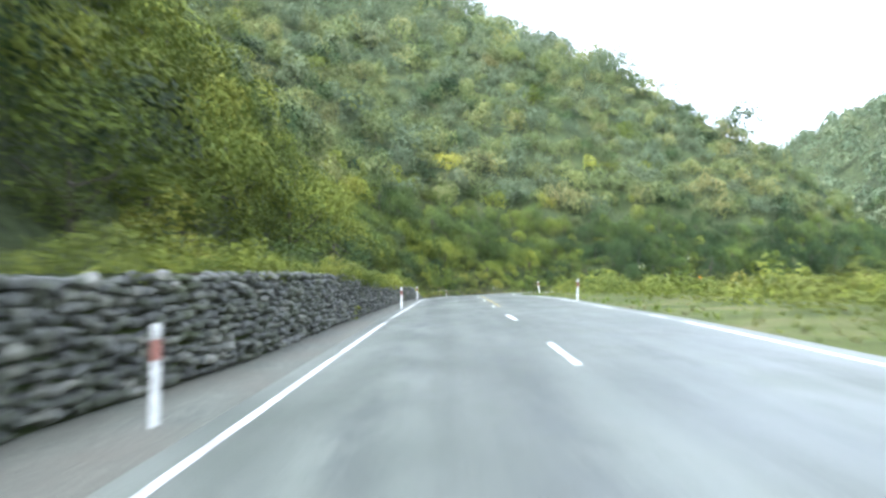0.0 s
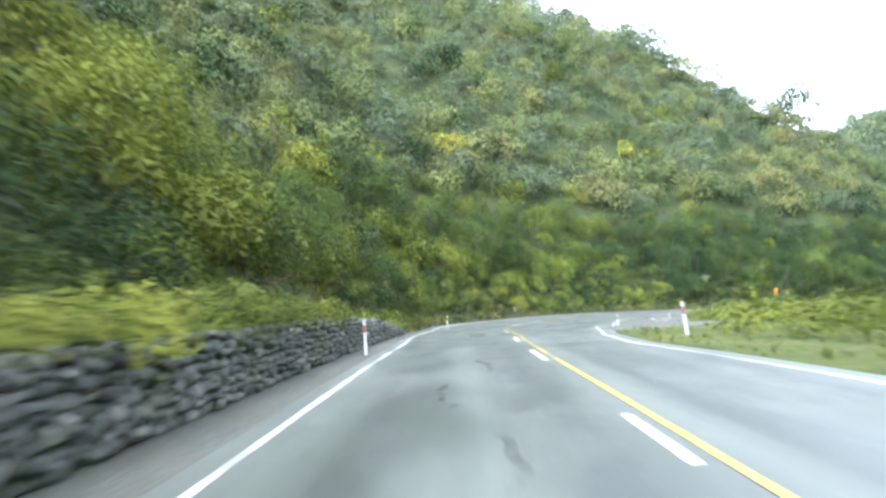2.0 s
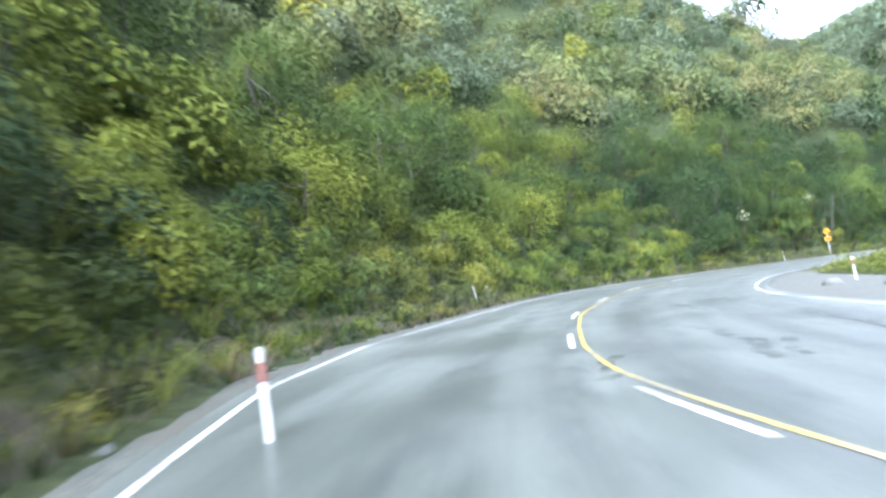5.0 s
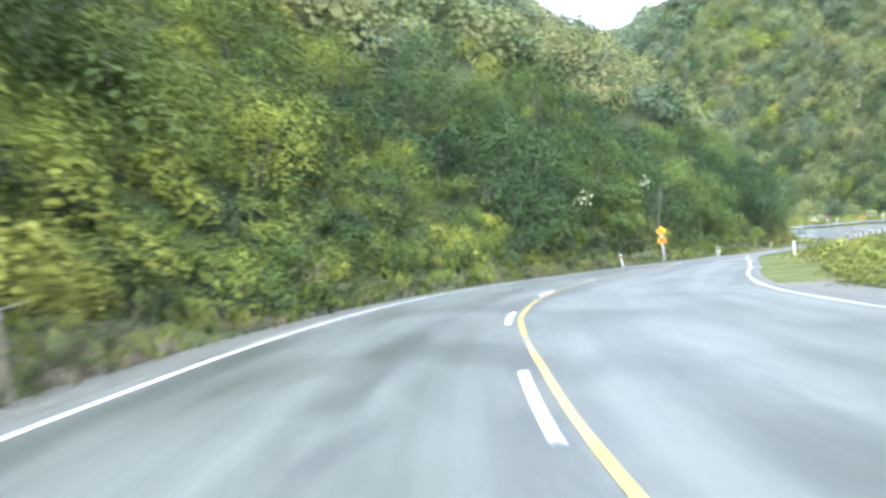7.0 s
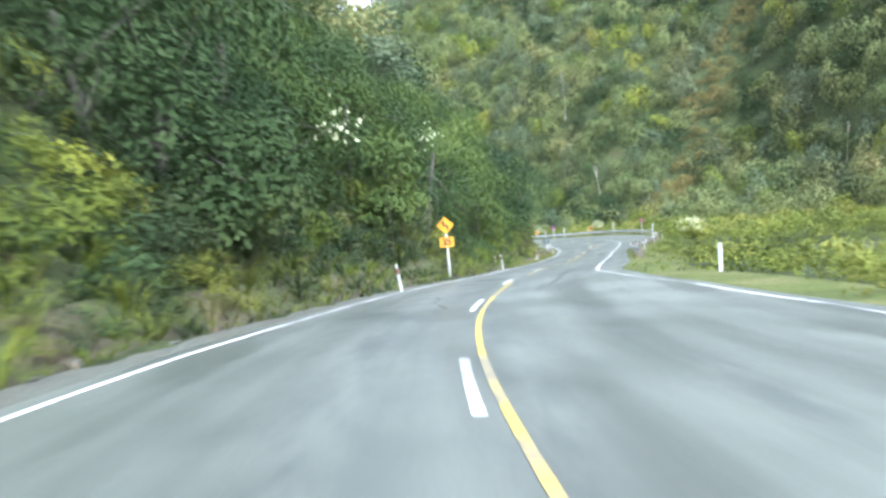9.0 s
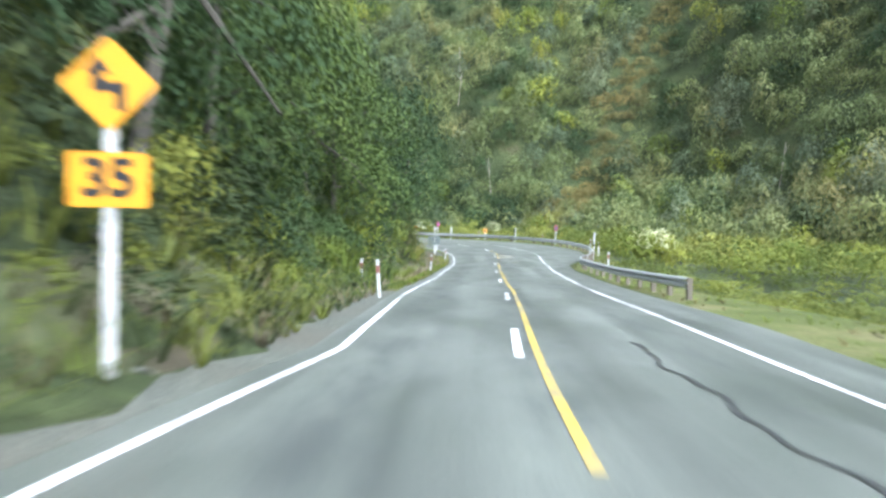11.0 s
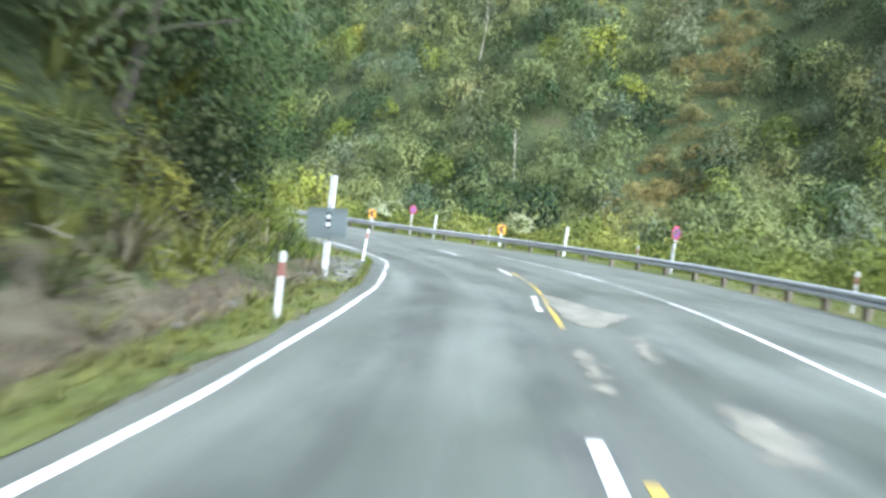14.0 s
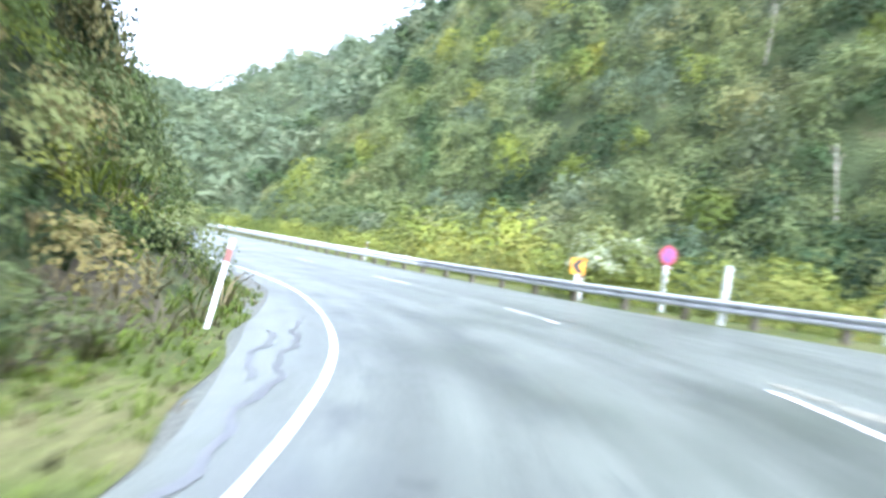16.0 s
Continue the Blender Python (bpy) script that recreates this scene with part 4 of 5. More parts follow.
forest("valley_floor_scrub", "rough olive scrub covering the flat valley floor", T_FLAT, thin(np.stack([xx, yy], 1)[flat], 3.3), (1.9, 3.2), [LEAF_SCRUB, LEAF_BUSH, LEAF_DARK], [0.4, 0.35, 0.25], tall=(0.45, 0.8), category="scrub")

# grass tufts and fern fronds along the foot of the bank
def tuft(seed, blades, length, width, spread_out):
    r = np.random.default_rng(seed)
    out = []
    for _ in range(blades):
        a, k = r.uniform(0, 6.28), r.uniform(0.6, 1.2)
        d = np.array([math.cos(a), math.sin(a), 0])
        side = np.array([-d[1], d[0], 0]) * width * k
        p = [d * 0.05, d * spread_out * 0.35 * k + [0, 0, length * 0.6 * k], d * spread_out * 0.75 * k + [0, 0, length * 0.85 * k], d * spread_out * 1.15 * k + [0, 0, length * 0.7 * k]]
        for i in range(3):
            w0, w1 = (1, 0.8, 0.5, 0.1)[i], (1, 0.8, 0.5, 0.1)[i + 1]
            out.append([p[i] - side * w0, p[i] + side * w0, p[i + 1] + side * w1, p[i + 1] - side * w1])
    return np.array(out)


def halves(q):
    q = np.concatenate([q[:, [0, 1, 2]], q[:, [0, 2, 3]]])
    down = np.cross(q[:, 1] - q[:, 0], q[:, 2] - q[:, 0])[:, 2] < 0
    q[down] = q[down][:, ::-1]
    return q, 0, own_normals(q, np.array([0, 0, 1.0]), 0.45)


T_FERN = [halves(tuft(40 + k, 34, 0.95, 0.018, 1.15)) for k in range(5)]
T_TUFT = [halves(tuft(k, 16, 0.5, 0.016, 0.6)) for k in range(6)]
T_SHORT = [halves(tuft(20 + k, 7, 0.2, 0.016, 0.18)) for k in range(6)]
a = along_left(48, 82, 1.0, 5.0, 0.42, 14000)
forest("dry_bank_grass", "straw-coloured and green grass over a dusty slope above the wall", T_TUFT, a, (0.7, 1.4), [LEAF_GRASS, LEAF_DRY], [0.45, 0.55], sink=0.05, category="grass")
a = along_left(66, 262, 0.0, 2.4, 0.5, 16000)
s2, d2 = beside(a[:, 0], a[:, 1])
a = a[~((s2 > 228) & (s2 < 244) & (left_edge(s2) - d2 < 1.1)) & ~((s2 > 188) & (s2 < 236) & (left_edge(s2) - d2 < 1.9) & (rng.random(len(a)) < 0.9)) & ~((s2 > 86) & (rng.random(len(a)) < 0.12))]
forest("bank_grass", "dry and green long grass tufts along the foot of the bank", T_TUFT, a, (0.6, 1.3), [LEAF_GRASS, LEAF_DRY, LEAF_DARK], [0.5, 0.25, 0.25], sink=0.02, category="grass")


a = along_left(186, 262, 0.5, 2.5, 0.42, 14000)
s2, d2 = beside(a[:, 0], a[:, 1])
a = a[((s2 < 231) | (s2 > 243) | (left_edge(s2) - d2 > 0.8)) & ~((s2 > 188) & (s2 < 236) & (left_edge(s2) - d2 < 1.7))]
forest("dry_foot_grass", "dead brown and straw-coloured grass over the foot of the bank", T_TUFT, a, (0.5, 1.05), [LEAF_DRY, LEAF_BROWN, LEAF_DARK, LEAF_GRASS], [0.26, 0.16, 0.32, 0.26], sink=0.0, category="grass", lift=0.06)
a = along_left(187, 236, 0.1, 2.0, 0.3, 16000)
forest("dead_foot_grass", "flattened beige dead grass and litter along the foot of the bank", T_TUFT, a, (0.35, 0.75), [LEAF_STRAW, LEAF_DRY], [0.8, 0.2], sink=0.0, tall=(0.5, 0.9), category="grass", lift=0.04)
a = along_left(84, 190, -0.15, 1.7, 0.36, 22000)
forest("foot_herbs", "low grey green herbs, grass and dead stalks along the foot of the bank", T_TUFT, a, (0.4, 0.85), [LEAF_GRASS, LEAF_STRAW, LEAF_DARK], [0.36, 0.26, 0.38], sink=0.0, tall=(0.5, 1.0), category="grass", lift=0.05)
forest("bank_ferns", "low ferns and creepers on the cut bank", T_LOW, np.concatenate([along_left(82, 134, 0.3, 3.0, 0.85), along_left(134, 186, 0.45, 3.0, 0.8), along_left(184, 262, 1.55, 4.6, 0.8)]), (0.5, 0.85), [LEAF_BUSH, LEAF_DARK, LEAF_GRASS], [0.25, 0.6, 0.15], tall=(0.7, 1.1), category="ferns")
forest("fern_fronds", "long green fern fronds arching from the bank", T_FERN, along_left(84, 200, 0.25, 3.2, 1.0, 12000), (0.55, 1.0), [LEAF_BUSH, LEAF_GRASS, LEAF_DARK], [0.25, 0.35, 0.4], sink=0.05, category="ferns")
forest("arching_grass", "long arching grass clumps on the bank", T_FERN, np.concatenate([along_left(203, 240, 1.6, 4.5, 1.15), along_left(158, 200, 1.0, 3.4, 2.6), along_left(96, 150, 0.8, 3.0, 3.2)]), (0.7, 1.4), [LEAF_GRASS, LEAF_DARK, LEAF_BUSH, LEAF_STRAW], [0.36, 0.4, 0.16, 0.08], sink=0.05, category="grass")


def strip(s0, s1, lo, hi, count):
    s = rng.uniform(s0, s1, count)
    return at_road(s, lo(s) + (hi(s) - lo(s)) * rng.random(count))[:, :2]


a = np.concatenate([strip(188, 230, lambda s: left_edge(s) - 0.3, lambda s: seal_left(s) - 0.12, 1000), strip(230, 243, lambda s: left_edge(s) + 0.85, lambda s: seal_left(s) - 0.15, 260), strip(243, 262, lambda s: left_edge(s) - 1.1, lambda s: left_edge(s) + 0.3, 600), strip(242, 262, lambda s: left_edge(s) - 1.0, lambda s: seal_left(s) - 0.12, 450), strip(-5, 62, lambda s: seal_right(s) + 0.15, lambda s: right_edge(s) + 4.5, 1100),
                    strip(165, 290, lambda s: seal_right(s) + 0.3, lambda s: right_edge(s) + 1.0, 700)])
forest("verge_grass", "short green and straw-coloured grass on the verges", T_SHORT, a, (0.5, 1.0), [LEAF_GRASS, LEAF_DRY], [0.78, 0.22], sink=0.0, category="grass")


def ground_pose(s, d):
    p = at_road([s], d)[0]
    return float(p[0]), float(p[1]), land_at(p[0], p[1])


def heading(s):
    _, t = way([s])
    return math.degrees(math.atan2(-t[0, 0], t[0, 1]))


# ---- dead branches on the cut bank ----
def dead_branch(at, turn, length, seed):
    r = random.Random(seed)
    t = thing("dead_branch", "pale bare dead branch lying on the bank", "branch", at, turn, "dead branches on the bank", (r.uniform(-20, 10), r.uniform(-25, 25)))
    bm = bmesh.new()
    p, d = Vector((-length / 2, 0, 0)), Vector((1, 0, 0.25))
    for k in range(5):
        q = p + d * length / 5
        tube(bm, 0.018 - 0.003 * k, p, q, 5, 0.0155 - 0.003 * k)
        if k in (1, 3):
            side = Vector((0.5, r.choice((-1, 1)) * 0.8, 0.4)) * length * 0.22
            tube(bm, 0.009, q, q + side, 4, 0.003)
        p, d = q, (d + Vector((0, r.uniform(-0.25, 0.25), r.uniform(-0.25, 0.12)))).normalized()
    part("wood", bm, TWIG, t)
    return t


branch_rng = random.Random(11)
for k in range(34):
    s = branch_rng.uniform(96, 234) if k < 14 else branch_rng.uniform(198, 234)
    p = at_road([s], float(left_edge(s)) - branch_rng.uniform(1.3, 3.0))[0]
    dead_branch((p[0], p[1], land_at(p[0], p[1]) + 0.3), heading(s) + 90 + branch_rng.uniform(-50, 50), branch_rng.uniform(0.8, 1.9), k)


# ---- shrubs in white flower ----
def flower_shrub(at, r, h, seed):
    t = thing("flowering_shrub", "rounded shrub covered in creamy white flowers", "shrub", at)
    q, mid, lobe = crown(seed, r, h, 900, 0.2, 0.12, 8)
    c = new("crown", quads_mesh("crown", q, [LEAF_SCRUB]))
    soft_normals(c.data, own_normals(q, lobe), 4)
    c.parent = t
    g = np.random.default_rng(seed + 1)
    pts = q.mean(1)
    pts = pts[pts[:, 2] > h * 0.45]
    pts = pts[g.choice(len(pts), 1700)] + g.normal(0, 0.06, (1700, 3))
    n = pts - np.array([0, 0, h * 0.3])
    f = leaf_quads(g, pts * 1.05, n / np.linalg.norm(n, axis=1)[:, None] + [0, 0, 0.6], 0.13, 0.11)
    b = new("blossom", quads_mesh("blossom", f, [FLOWER]))
    b.parent = t
    part("stem", trunk_bm(mid, h, 0.05, seed), BARK, t)
    return t


for x, y, r, h in ((134.0, 192.4, 1.3, 2.9), (98.6, 161.5, 1.6, 3.0), (101.0, 162.2, 1.3, 2.5), (134.6, 203.4, 1.3, 2.7), (112.6, 166.6, 0.9, 1.5)):
    flower_shrub((x, y, land_at(x, y) - 0.1), r, h, int(x * 7))


# trees by the road with a climbing vine in white flower
def vine_tree(at, h, reach, seed, leaf, tone):
    t = thing("flowering_tree", f"tall {tone} tree with white climbing flowers near its top", "tree", at)
    q, mid, lobe = crown(seed, 2.1, h, 4000, 0.17, 0.14, 13)
    c = new("crown", quads_mesh("crown", q, [leaf]))
    soft_normals(c.data, own_normals(q, lobe), 4)
    c.parent = t
    g = np.random.default_rng(seed)
    pts = np.array(reach) + g.normal(0, 1, (40, 3)) * [0.3, 0.3, 0.26]
    b = new("blossom", quads_mesh("blossom", leaf_quads(g, pts, g.normal(0, 1, (40, 3)) * 0.5 + [0.5, -0.8, 0.4], 0.13, 0.1), [FLOWER]))
    b.parent = t
    part("trunk", trunk_bm(np.concatenate([[reach], mid[:, :3]]), h, 0.08, seed), BARK, t)
    return t


for s, z, leaf, tone in ((154.6, 4.6, LEAF_DARK, "dark"), (167.2, 5.8, LEAF_GREEN, "mid-green")):
    p = at_road([s], left_edge(s) - 1.5)[0]
    q = at_road([s], -2.6)[0]
    g = land_at(p[0], p[1]) - 0.1
    vine_tree((p[0], p[1], g), z + 0.9, (q[0] - p[0], q[1] - p[1], z - g), int(s), leaf, tone)


# ---- roadside posts and signs ----
def marker_post(at, turn, lean=(0, 0), tall=1.0, band=RED, group="edge marker posts"):
    t = thing("marker_post", "white plastic edge marker post with red reflector band", "marker post", at, turn, group, lean)
    bm = bmesh.new()
    box(bm, (0.085, 0.04, tall + 0.25), (0, 0, tall / 2 - 0.125), bevel=0.012)
    part("post", bm, WHITE, t)
    bm = bmesh.new()
    box(bm, (0.09, 0.046, 0.2), (0, 0, tall - 0.25), bevel=0.004)
    part("reflector_band", bm, band, t, "faded red reflector band")
    bm = bmesh.new()
    box(bm, (0.06, 0.01, 0.09), (0, -0.028, tall - 0.09), bevel=0.003)
    part("reflector", bm, WHITE, t, "small white reflector")
    return t


for x, y, lx, ly in ((-2.75, 7.2, 0, 3), (-1.9, 33.1, 0, 2), (-2.0, 55.0, 0, 0), (0.15, 88.0, 0, 1), (42.7, 148.0, 0, -6), (62.3, 158.3, 0, -4),
                     (66.4, 162.0, 0, 2), (80.9, 168.4, 0, 3), (97.0, 177.1, 0, 0), (5.6, 32.8, 0, 4), (6.7, 54.7, 0, -5), (12.6, 90.6, 0, 0), (21.6, 108.9, 0, -3)):
    s, d = beside(np.array([x]), np.array([y]))
    marker_post((x, y, land_at(x, y)), heading(s[0]), (lx, ly))
for x, y, ly, tall in ((110.42, 186.15, 4, 1.24), (117.66, 196.62, 9, 1.2)):
    marker_post((x, y, land_at(x, y) + 0.2 * (y > 190)), heading(float(beside([x], [y])[0][0])), (0, ly), tall)


def stake(at, turn, lean, mat, label):
    t = thing("timber_stake", label, "stake", at, turn, lean=lean)
    bm = bmesh.new()
    box(bm, (0.06, 0.04, 1.35), (0, 0, 0.4), bevel=0.008)
    part("stake", bm, mat, t)
    bm = bmesh.new()
    box(bm, (0.062, 0.042, 0.12), (0, 0, 1.02), bevel=0.006)
    part("tip", bm, PALE_TIMBER, t, "worn white painted tip")
    return t


stake((7.9, 115.7, land_at(7.9, 115.7)), -30, (-2, -7), TIMBER, "thin bare weathered timber stake at the foot of the bank")
stake((7.45, 116.45, land_at(7.45, 116.45)), -30, (2, -9), PALE_TIMBER, "thin leaning stake with worn pale paint beside the bank")
for s, d in ((205.0, 6.5), (232.0, 10.6), (226.0, 9.6), (244.5, 11.2), (256.5, 11.6), (264.5, 8.9), (283.0, 8.5)):
    marker_post(ground_pose(s, d), heading(s), (0, random.uniform(-3, 3)), 1.15, group="marker posts behind the guard rail")


def tall_post(at, turn, tall, lean):
    t = thing("timber_post", "square white-painted timber post" if tall < 1.5 else "tall square white-painted timber post", "post", at, turn, "tall white posts", lean)
    bm = bmesh.new()
    box(bm, (0.13, 0.13, tall + 0.4), (0, 0, tall / 2 - 0.2), bevel=0.012)
    part("post", bm, WHITE, t)
    return t


for x, y, h in ((49.5, 139.8, 1.0), (100.1, 166.5, 2.1), (128.6, 186.5, 1.7), (131.4, 196.9, 1.6)):
    s, d = beside(np.array([x]), np.array([y]))
    tall_post((x, y, land_at(x, y)), heading(s[0]), h, (0, 3))


def flat_shape(bm, outline, y, thick):
    """A plate of that outline in the xz plane, with its face at y."""
    f = bm.faces.new([bm.verts.new((x, y, z)) for x, z in outline])
    made = bmesh.ops.extrude_face_region(bm, geom=[f])["geom"]
    bmesh.ops.translate(bm, verts=[v for v in made if isinstance(v, bmesh.types.BMVert)], vec=(0, thick, 0))
    bmesh.ops.recalc_face_normals(bm, faces=bm.faces)
    return bm


def rounded(w, h, r, cz, steps=4, tilt=0.0):
    out = []
    for cx, sz, a in ((1, 1, 0), (-1, 1, 90), (-1, -1, 180), (1, -1, 270)):
        for k in range(steps + 1):
            b = radians(a + 90 * k / steps)
            out.append((cx * (w / 2 - r) + r * math.cos(b), sz * (h / 2 - r) + r * math.sin(b)))
    c, s = math.cos(tilt), math.sin(tilt)
    return [(x * c - z * s, x * s + z * c + cz) for x, z in out]


def letters(text, size, at, mat, parent, name="number"):
    cu = bpy.data.curves.new(name, "FONT")
    cu.body, cu.size, cu.extrude, cu.align_x, cu.align_y = text, size, 0.002, "CENTER", "CENTER"
    cu.offset = 0.012
    cu.materials.append(mat)
    ob = new(name, cu)
    ob.parent = parent
    ob.matrix_local = pose(*at, 90, 0, 0)
    return ob


def curve_sign(at, turn):
    t = thing("warning_sign", "yellow diamond winding-road sign above a 35 speed plate", "road sign", at, turn)
    bm = bmesh.new()
    box(bm, (0.09, 0.09, 2.85), (0, 0.055, 1.25), bevel=0.01)
    part("post", bm, PALE_TIMBER, t, "weathered white timber post")
    bm = flat_shape(bmesh.new(), rounded(0.54, 0.54, 0.045, 2.46, 4, radians(45)), 0.0, 0.006)
    d = part("diamond", bm, YELLOW, t, "yellow diamond plate")
    bm = bmesh.new()
    for w, h, x, z in ((0.08, 0.18, 0.09, 2.34), (0.26, 0.08, 0.0, 2.44), (0.08, 0.14, -0.09, 2.51)):
        flat_shape(bm, [(x - w / 2, z - h / 2), (x + w / 2, z - h / 2), (x + w / 2, z + h / 2), (x - w / 2, z + h / 2)], -0.004, 0.003)
    flat_shape(bm, [(-0.19, 2.55), (0.01, 2.55), (-0.09, 2.69)], -0.004, 0.003)
    part("arrow", bm, BLACK, d, "black bent arrow")
    bm = flat_shape(bmesh.new(), rounded(0.62, 0.44, 0.035, 1.7), 0.0, 0.006)
    p = part("speed_plate", bm, YELLOW, t, "yellow advisory speed plate")
    letters("35", 0.42, (0, -0.006, 1.7), BLACK, p)
    return t


curve_sign((50.5, 152.5, land_at(50.5, 152.5)), -52, )


def chevron_sign(at, turn):
    t = thing("chevron_sign", "small yellow board with a black chevron on a white post", "road sign", at, turn, "chevron boards")
    bm = bmesh.new()
    box(bm, (0.12, 0.1, 1.15), (0, 0.06, 0.45), bevel=0.01)
    part("post", bm, WHITE, t)
    bm = flat_shape(bmesh.new(), rounded(0.48, 0.54, 0.035, 1.2), 0.0, 0.006)
    p = part("board", bm, YELLOW, t, "yellow board")
    bm = flat_shape(bmesh.new(), [(0.2, 0.97), (0.02, 1.2), (0.2, 1.43), (-0.03, 1.43), (-0.21, 1.2), (-0.03, 0.97)], -0.004, 0.003)
    part("chevron", bm, BLACK, p, "black chevron pointing left")
    return t


for x, y in ((131.9, 192.2), (132.9, 203.2)):
    chevron_sign((x, y, land_at(x, y)), -48)


def no_stopping_sign(at, turn, high):
    t = thing("no_stopping_sign", "round red and blue no-stopping sign on a white post", "road sign", at, turn, "no-stopping signs")
    bm = bmesh.new()
    box(bm, (0.13, 0.12, high), (0, 0.07, high / 2 - 0.3), bevel=0.01)
    part("post", bm, WHITE, t)

    def disc(r, y):
        return flat_shape(bmesh.new(), [(r * math.cos(radians(k * 12)), high + r * math.sin(radians(k * 12))) for k in range(30)], y, 0.005)

    p = part("disc", disc(0.31, 0.0), SIGN_RED, t, "red rim")
    part("centre", disc(0.215, -0.004), SIGN_PURPLE, p, "faded purplish-blue centre")
    bm = bmesh.new()
    box(bm, (0.5, 0.004, 0.055), (0, -0.008, high), Matrix.Rotation(radians(45), 4, "Y"))
    part("slash", bm, SIGN_RED, p, "red slash")
    bm = bmesh.new()
    box(bm, (0.3, 0.006, 0.13), (0, -0.002, high - 0.4), bevel=0.002)
    p = part("plate", bm, WHITE, t, "small white plate with red bars")
    bm = bmesh.new()
    for k in range(3):
        box(bm, (0.07, 0.004, 0.05), (-0.09 + 0.09 * k, -0.006, high - 0.4))
    part("lettering", bm, SIGN_RED, p, "short red bars")
    return t


no_stopping_sign((122.8, 178.9, land_at(122.8, 178.9)), -26, 1.85)
no_stopping_sign((133.0, 199.8, land_at(133.0, 199.8)), -18, 1.8)


def board_sign(at, turn):
    """A sign for traffic coming the other way, seen from behind; the board hangs a little askew."""
    skew = Matrix.Rotation(radians(-2.5), 4, "Y")
    t = thing("sign_board", "grey back of a road sign board on a tall white post", "road sign", at, turn, lean=(0, -0.5))
    bm = bmesh.new()
    box(bm, (0.15, 0.12, 2.95), (0, 0.1, 1.15), bevel=0.012)
    part("post", bm, PALE_TIMBER, t, "tall worn white timber post")
    bm = bmesh.new()
    box(bm, (1.1, 0.03, 0.76), (-0.02, 0.0, 1.4), skew, 0.012)
    p = part("board", bm, GREY, t, "dull grey sheet board")
    for x, z in ((-0.035, 1.75), (-0.01, 1.17)):
        bm = bmesh.new()
        box(bm, (1.1, 0.035, 0.045), (x, -0.025, z), skew, 0.006)
        part("rail", bm, GREY, p)
    bm = bmesh.new()
    box(bm, (0.13, 0.012, 0.4), (0.02, -0.024, 1.47), skew, 0.004)
    c = part("plate", bm, BLACK, p, "narrow black plate")
    for z in (1.57, 1.37):
        bm = bmesh.new()
        tube(bm, 0.068, (0.02, -0.032, z), (0.02, -0.045, z), 6)
        part("reflector", bm, WHITE, p, "six-sided white reflector")
    return t


board_sign((104.15, 182.5, land_at(104.15, 182.5)), -74)

# ---- guard rail ----
def guard_rail(s0, s1):
    t = new("guard_rail")
    tagged(t, "galvanised steel W-beam guard rail on timber posts", "guard rail")
    prof = [(0.0, 0.155), (-0.025, 0.15), (-0.085, 0.115), (-0.085, 0.065), (-0.025, 0.02), (0.0, 0.0), (-0.025, -0.02), (-0.085, -0.055), (-0.085, -0.11), (-0.025, -0.15), (0.0, -0.155)]
    step = 4.0
    s = s0
    while s < s1:
        q = np.arange(s, s + step + 0.51, 0.5)
        rows = []
        for o, z in prof:
            rows.append(at_road(q, rail_line(q) + o, 0.46 + z))
        v = np.stack(rows, 1).reshape(-1, 3)
        me = mesh_of("beam", v, grid_faces(len(q), len(prof)), STEEL)
        # beams past s 273 get a paler, less metallic colour
        me.materials[0] = PALE_STEEL if s > 273 else STEEL
        ob = new("beam", me)
        ob.parent = t
        sol = ob.modifiers.new("thickness", "SOLIDIFY")
        sol.thickness = 0.006
        for k in (0.3, 2.3):
            p = at_road([s + k], rail_line(s + k) + 0.13)[0]
            g = land_at(p[0], p[1])
            bm = bmesh.new()
            top = float(at_road([s + k], rail_line(s + k) + 0.13, 0.6)[0][2])
            box(bm, (0.15, 0.2, top - g + 0.3), (p[0], p[1], (top + g - 0.3) / 2), Matrix.Rotation(radians(heading(s + k)), 4, "Z"), 0.012)
            part("post", bm, TIMBER, t, "weathered timber post")
        s += step
    return t


guard_rail(186.0, 330.0)


# ---- loose stones ----
def boulder(seed, size):
    r = random.Random(seed)
    bm = bmesh.new()
    bmesh.ops.create_icosphere(bm, subdivisions=2, radius=size)
    for v in bm.verts:
        k = noise.noise(v.co * (1.3 / size) + Vector((seed, 0, 0)))
        v.co *= 1 + 0.35 * k
        v.co.z *= 0.62
    return bm


for i, (x, y, k) in enumerate(((19.4, 107.2, 0.38), (19.9, 104.6, 0.34), (21.5, 105.2, 0.28), (18.2, 101.0, 0.25), (97.4, 178.4, 0.11), (95.2, 176.9, 0.1), (83.5, 170.6, 0.12), (24.3, 104.0, 0.3))):
    me = bpy.data.meshes.new("boulder")
    bm = boulder(i, k)
    bm.to_mesh(me)
    bm.free()
    me.materials.append(ROCK)
    me.polygons.foreach_set("use_smooth", [True] * len(me.polygons))
    tagged(new("boulder", me), "grey angular boulder lying on gravel", "boulder", "loose boulders").matrix_world = pose(x, y, land_at(x, y) + 0.08, 0, 0, i * 50)

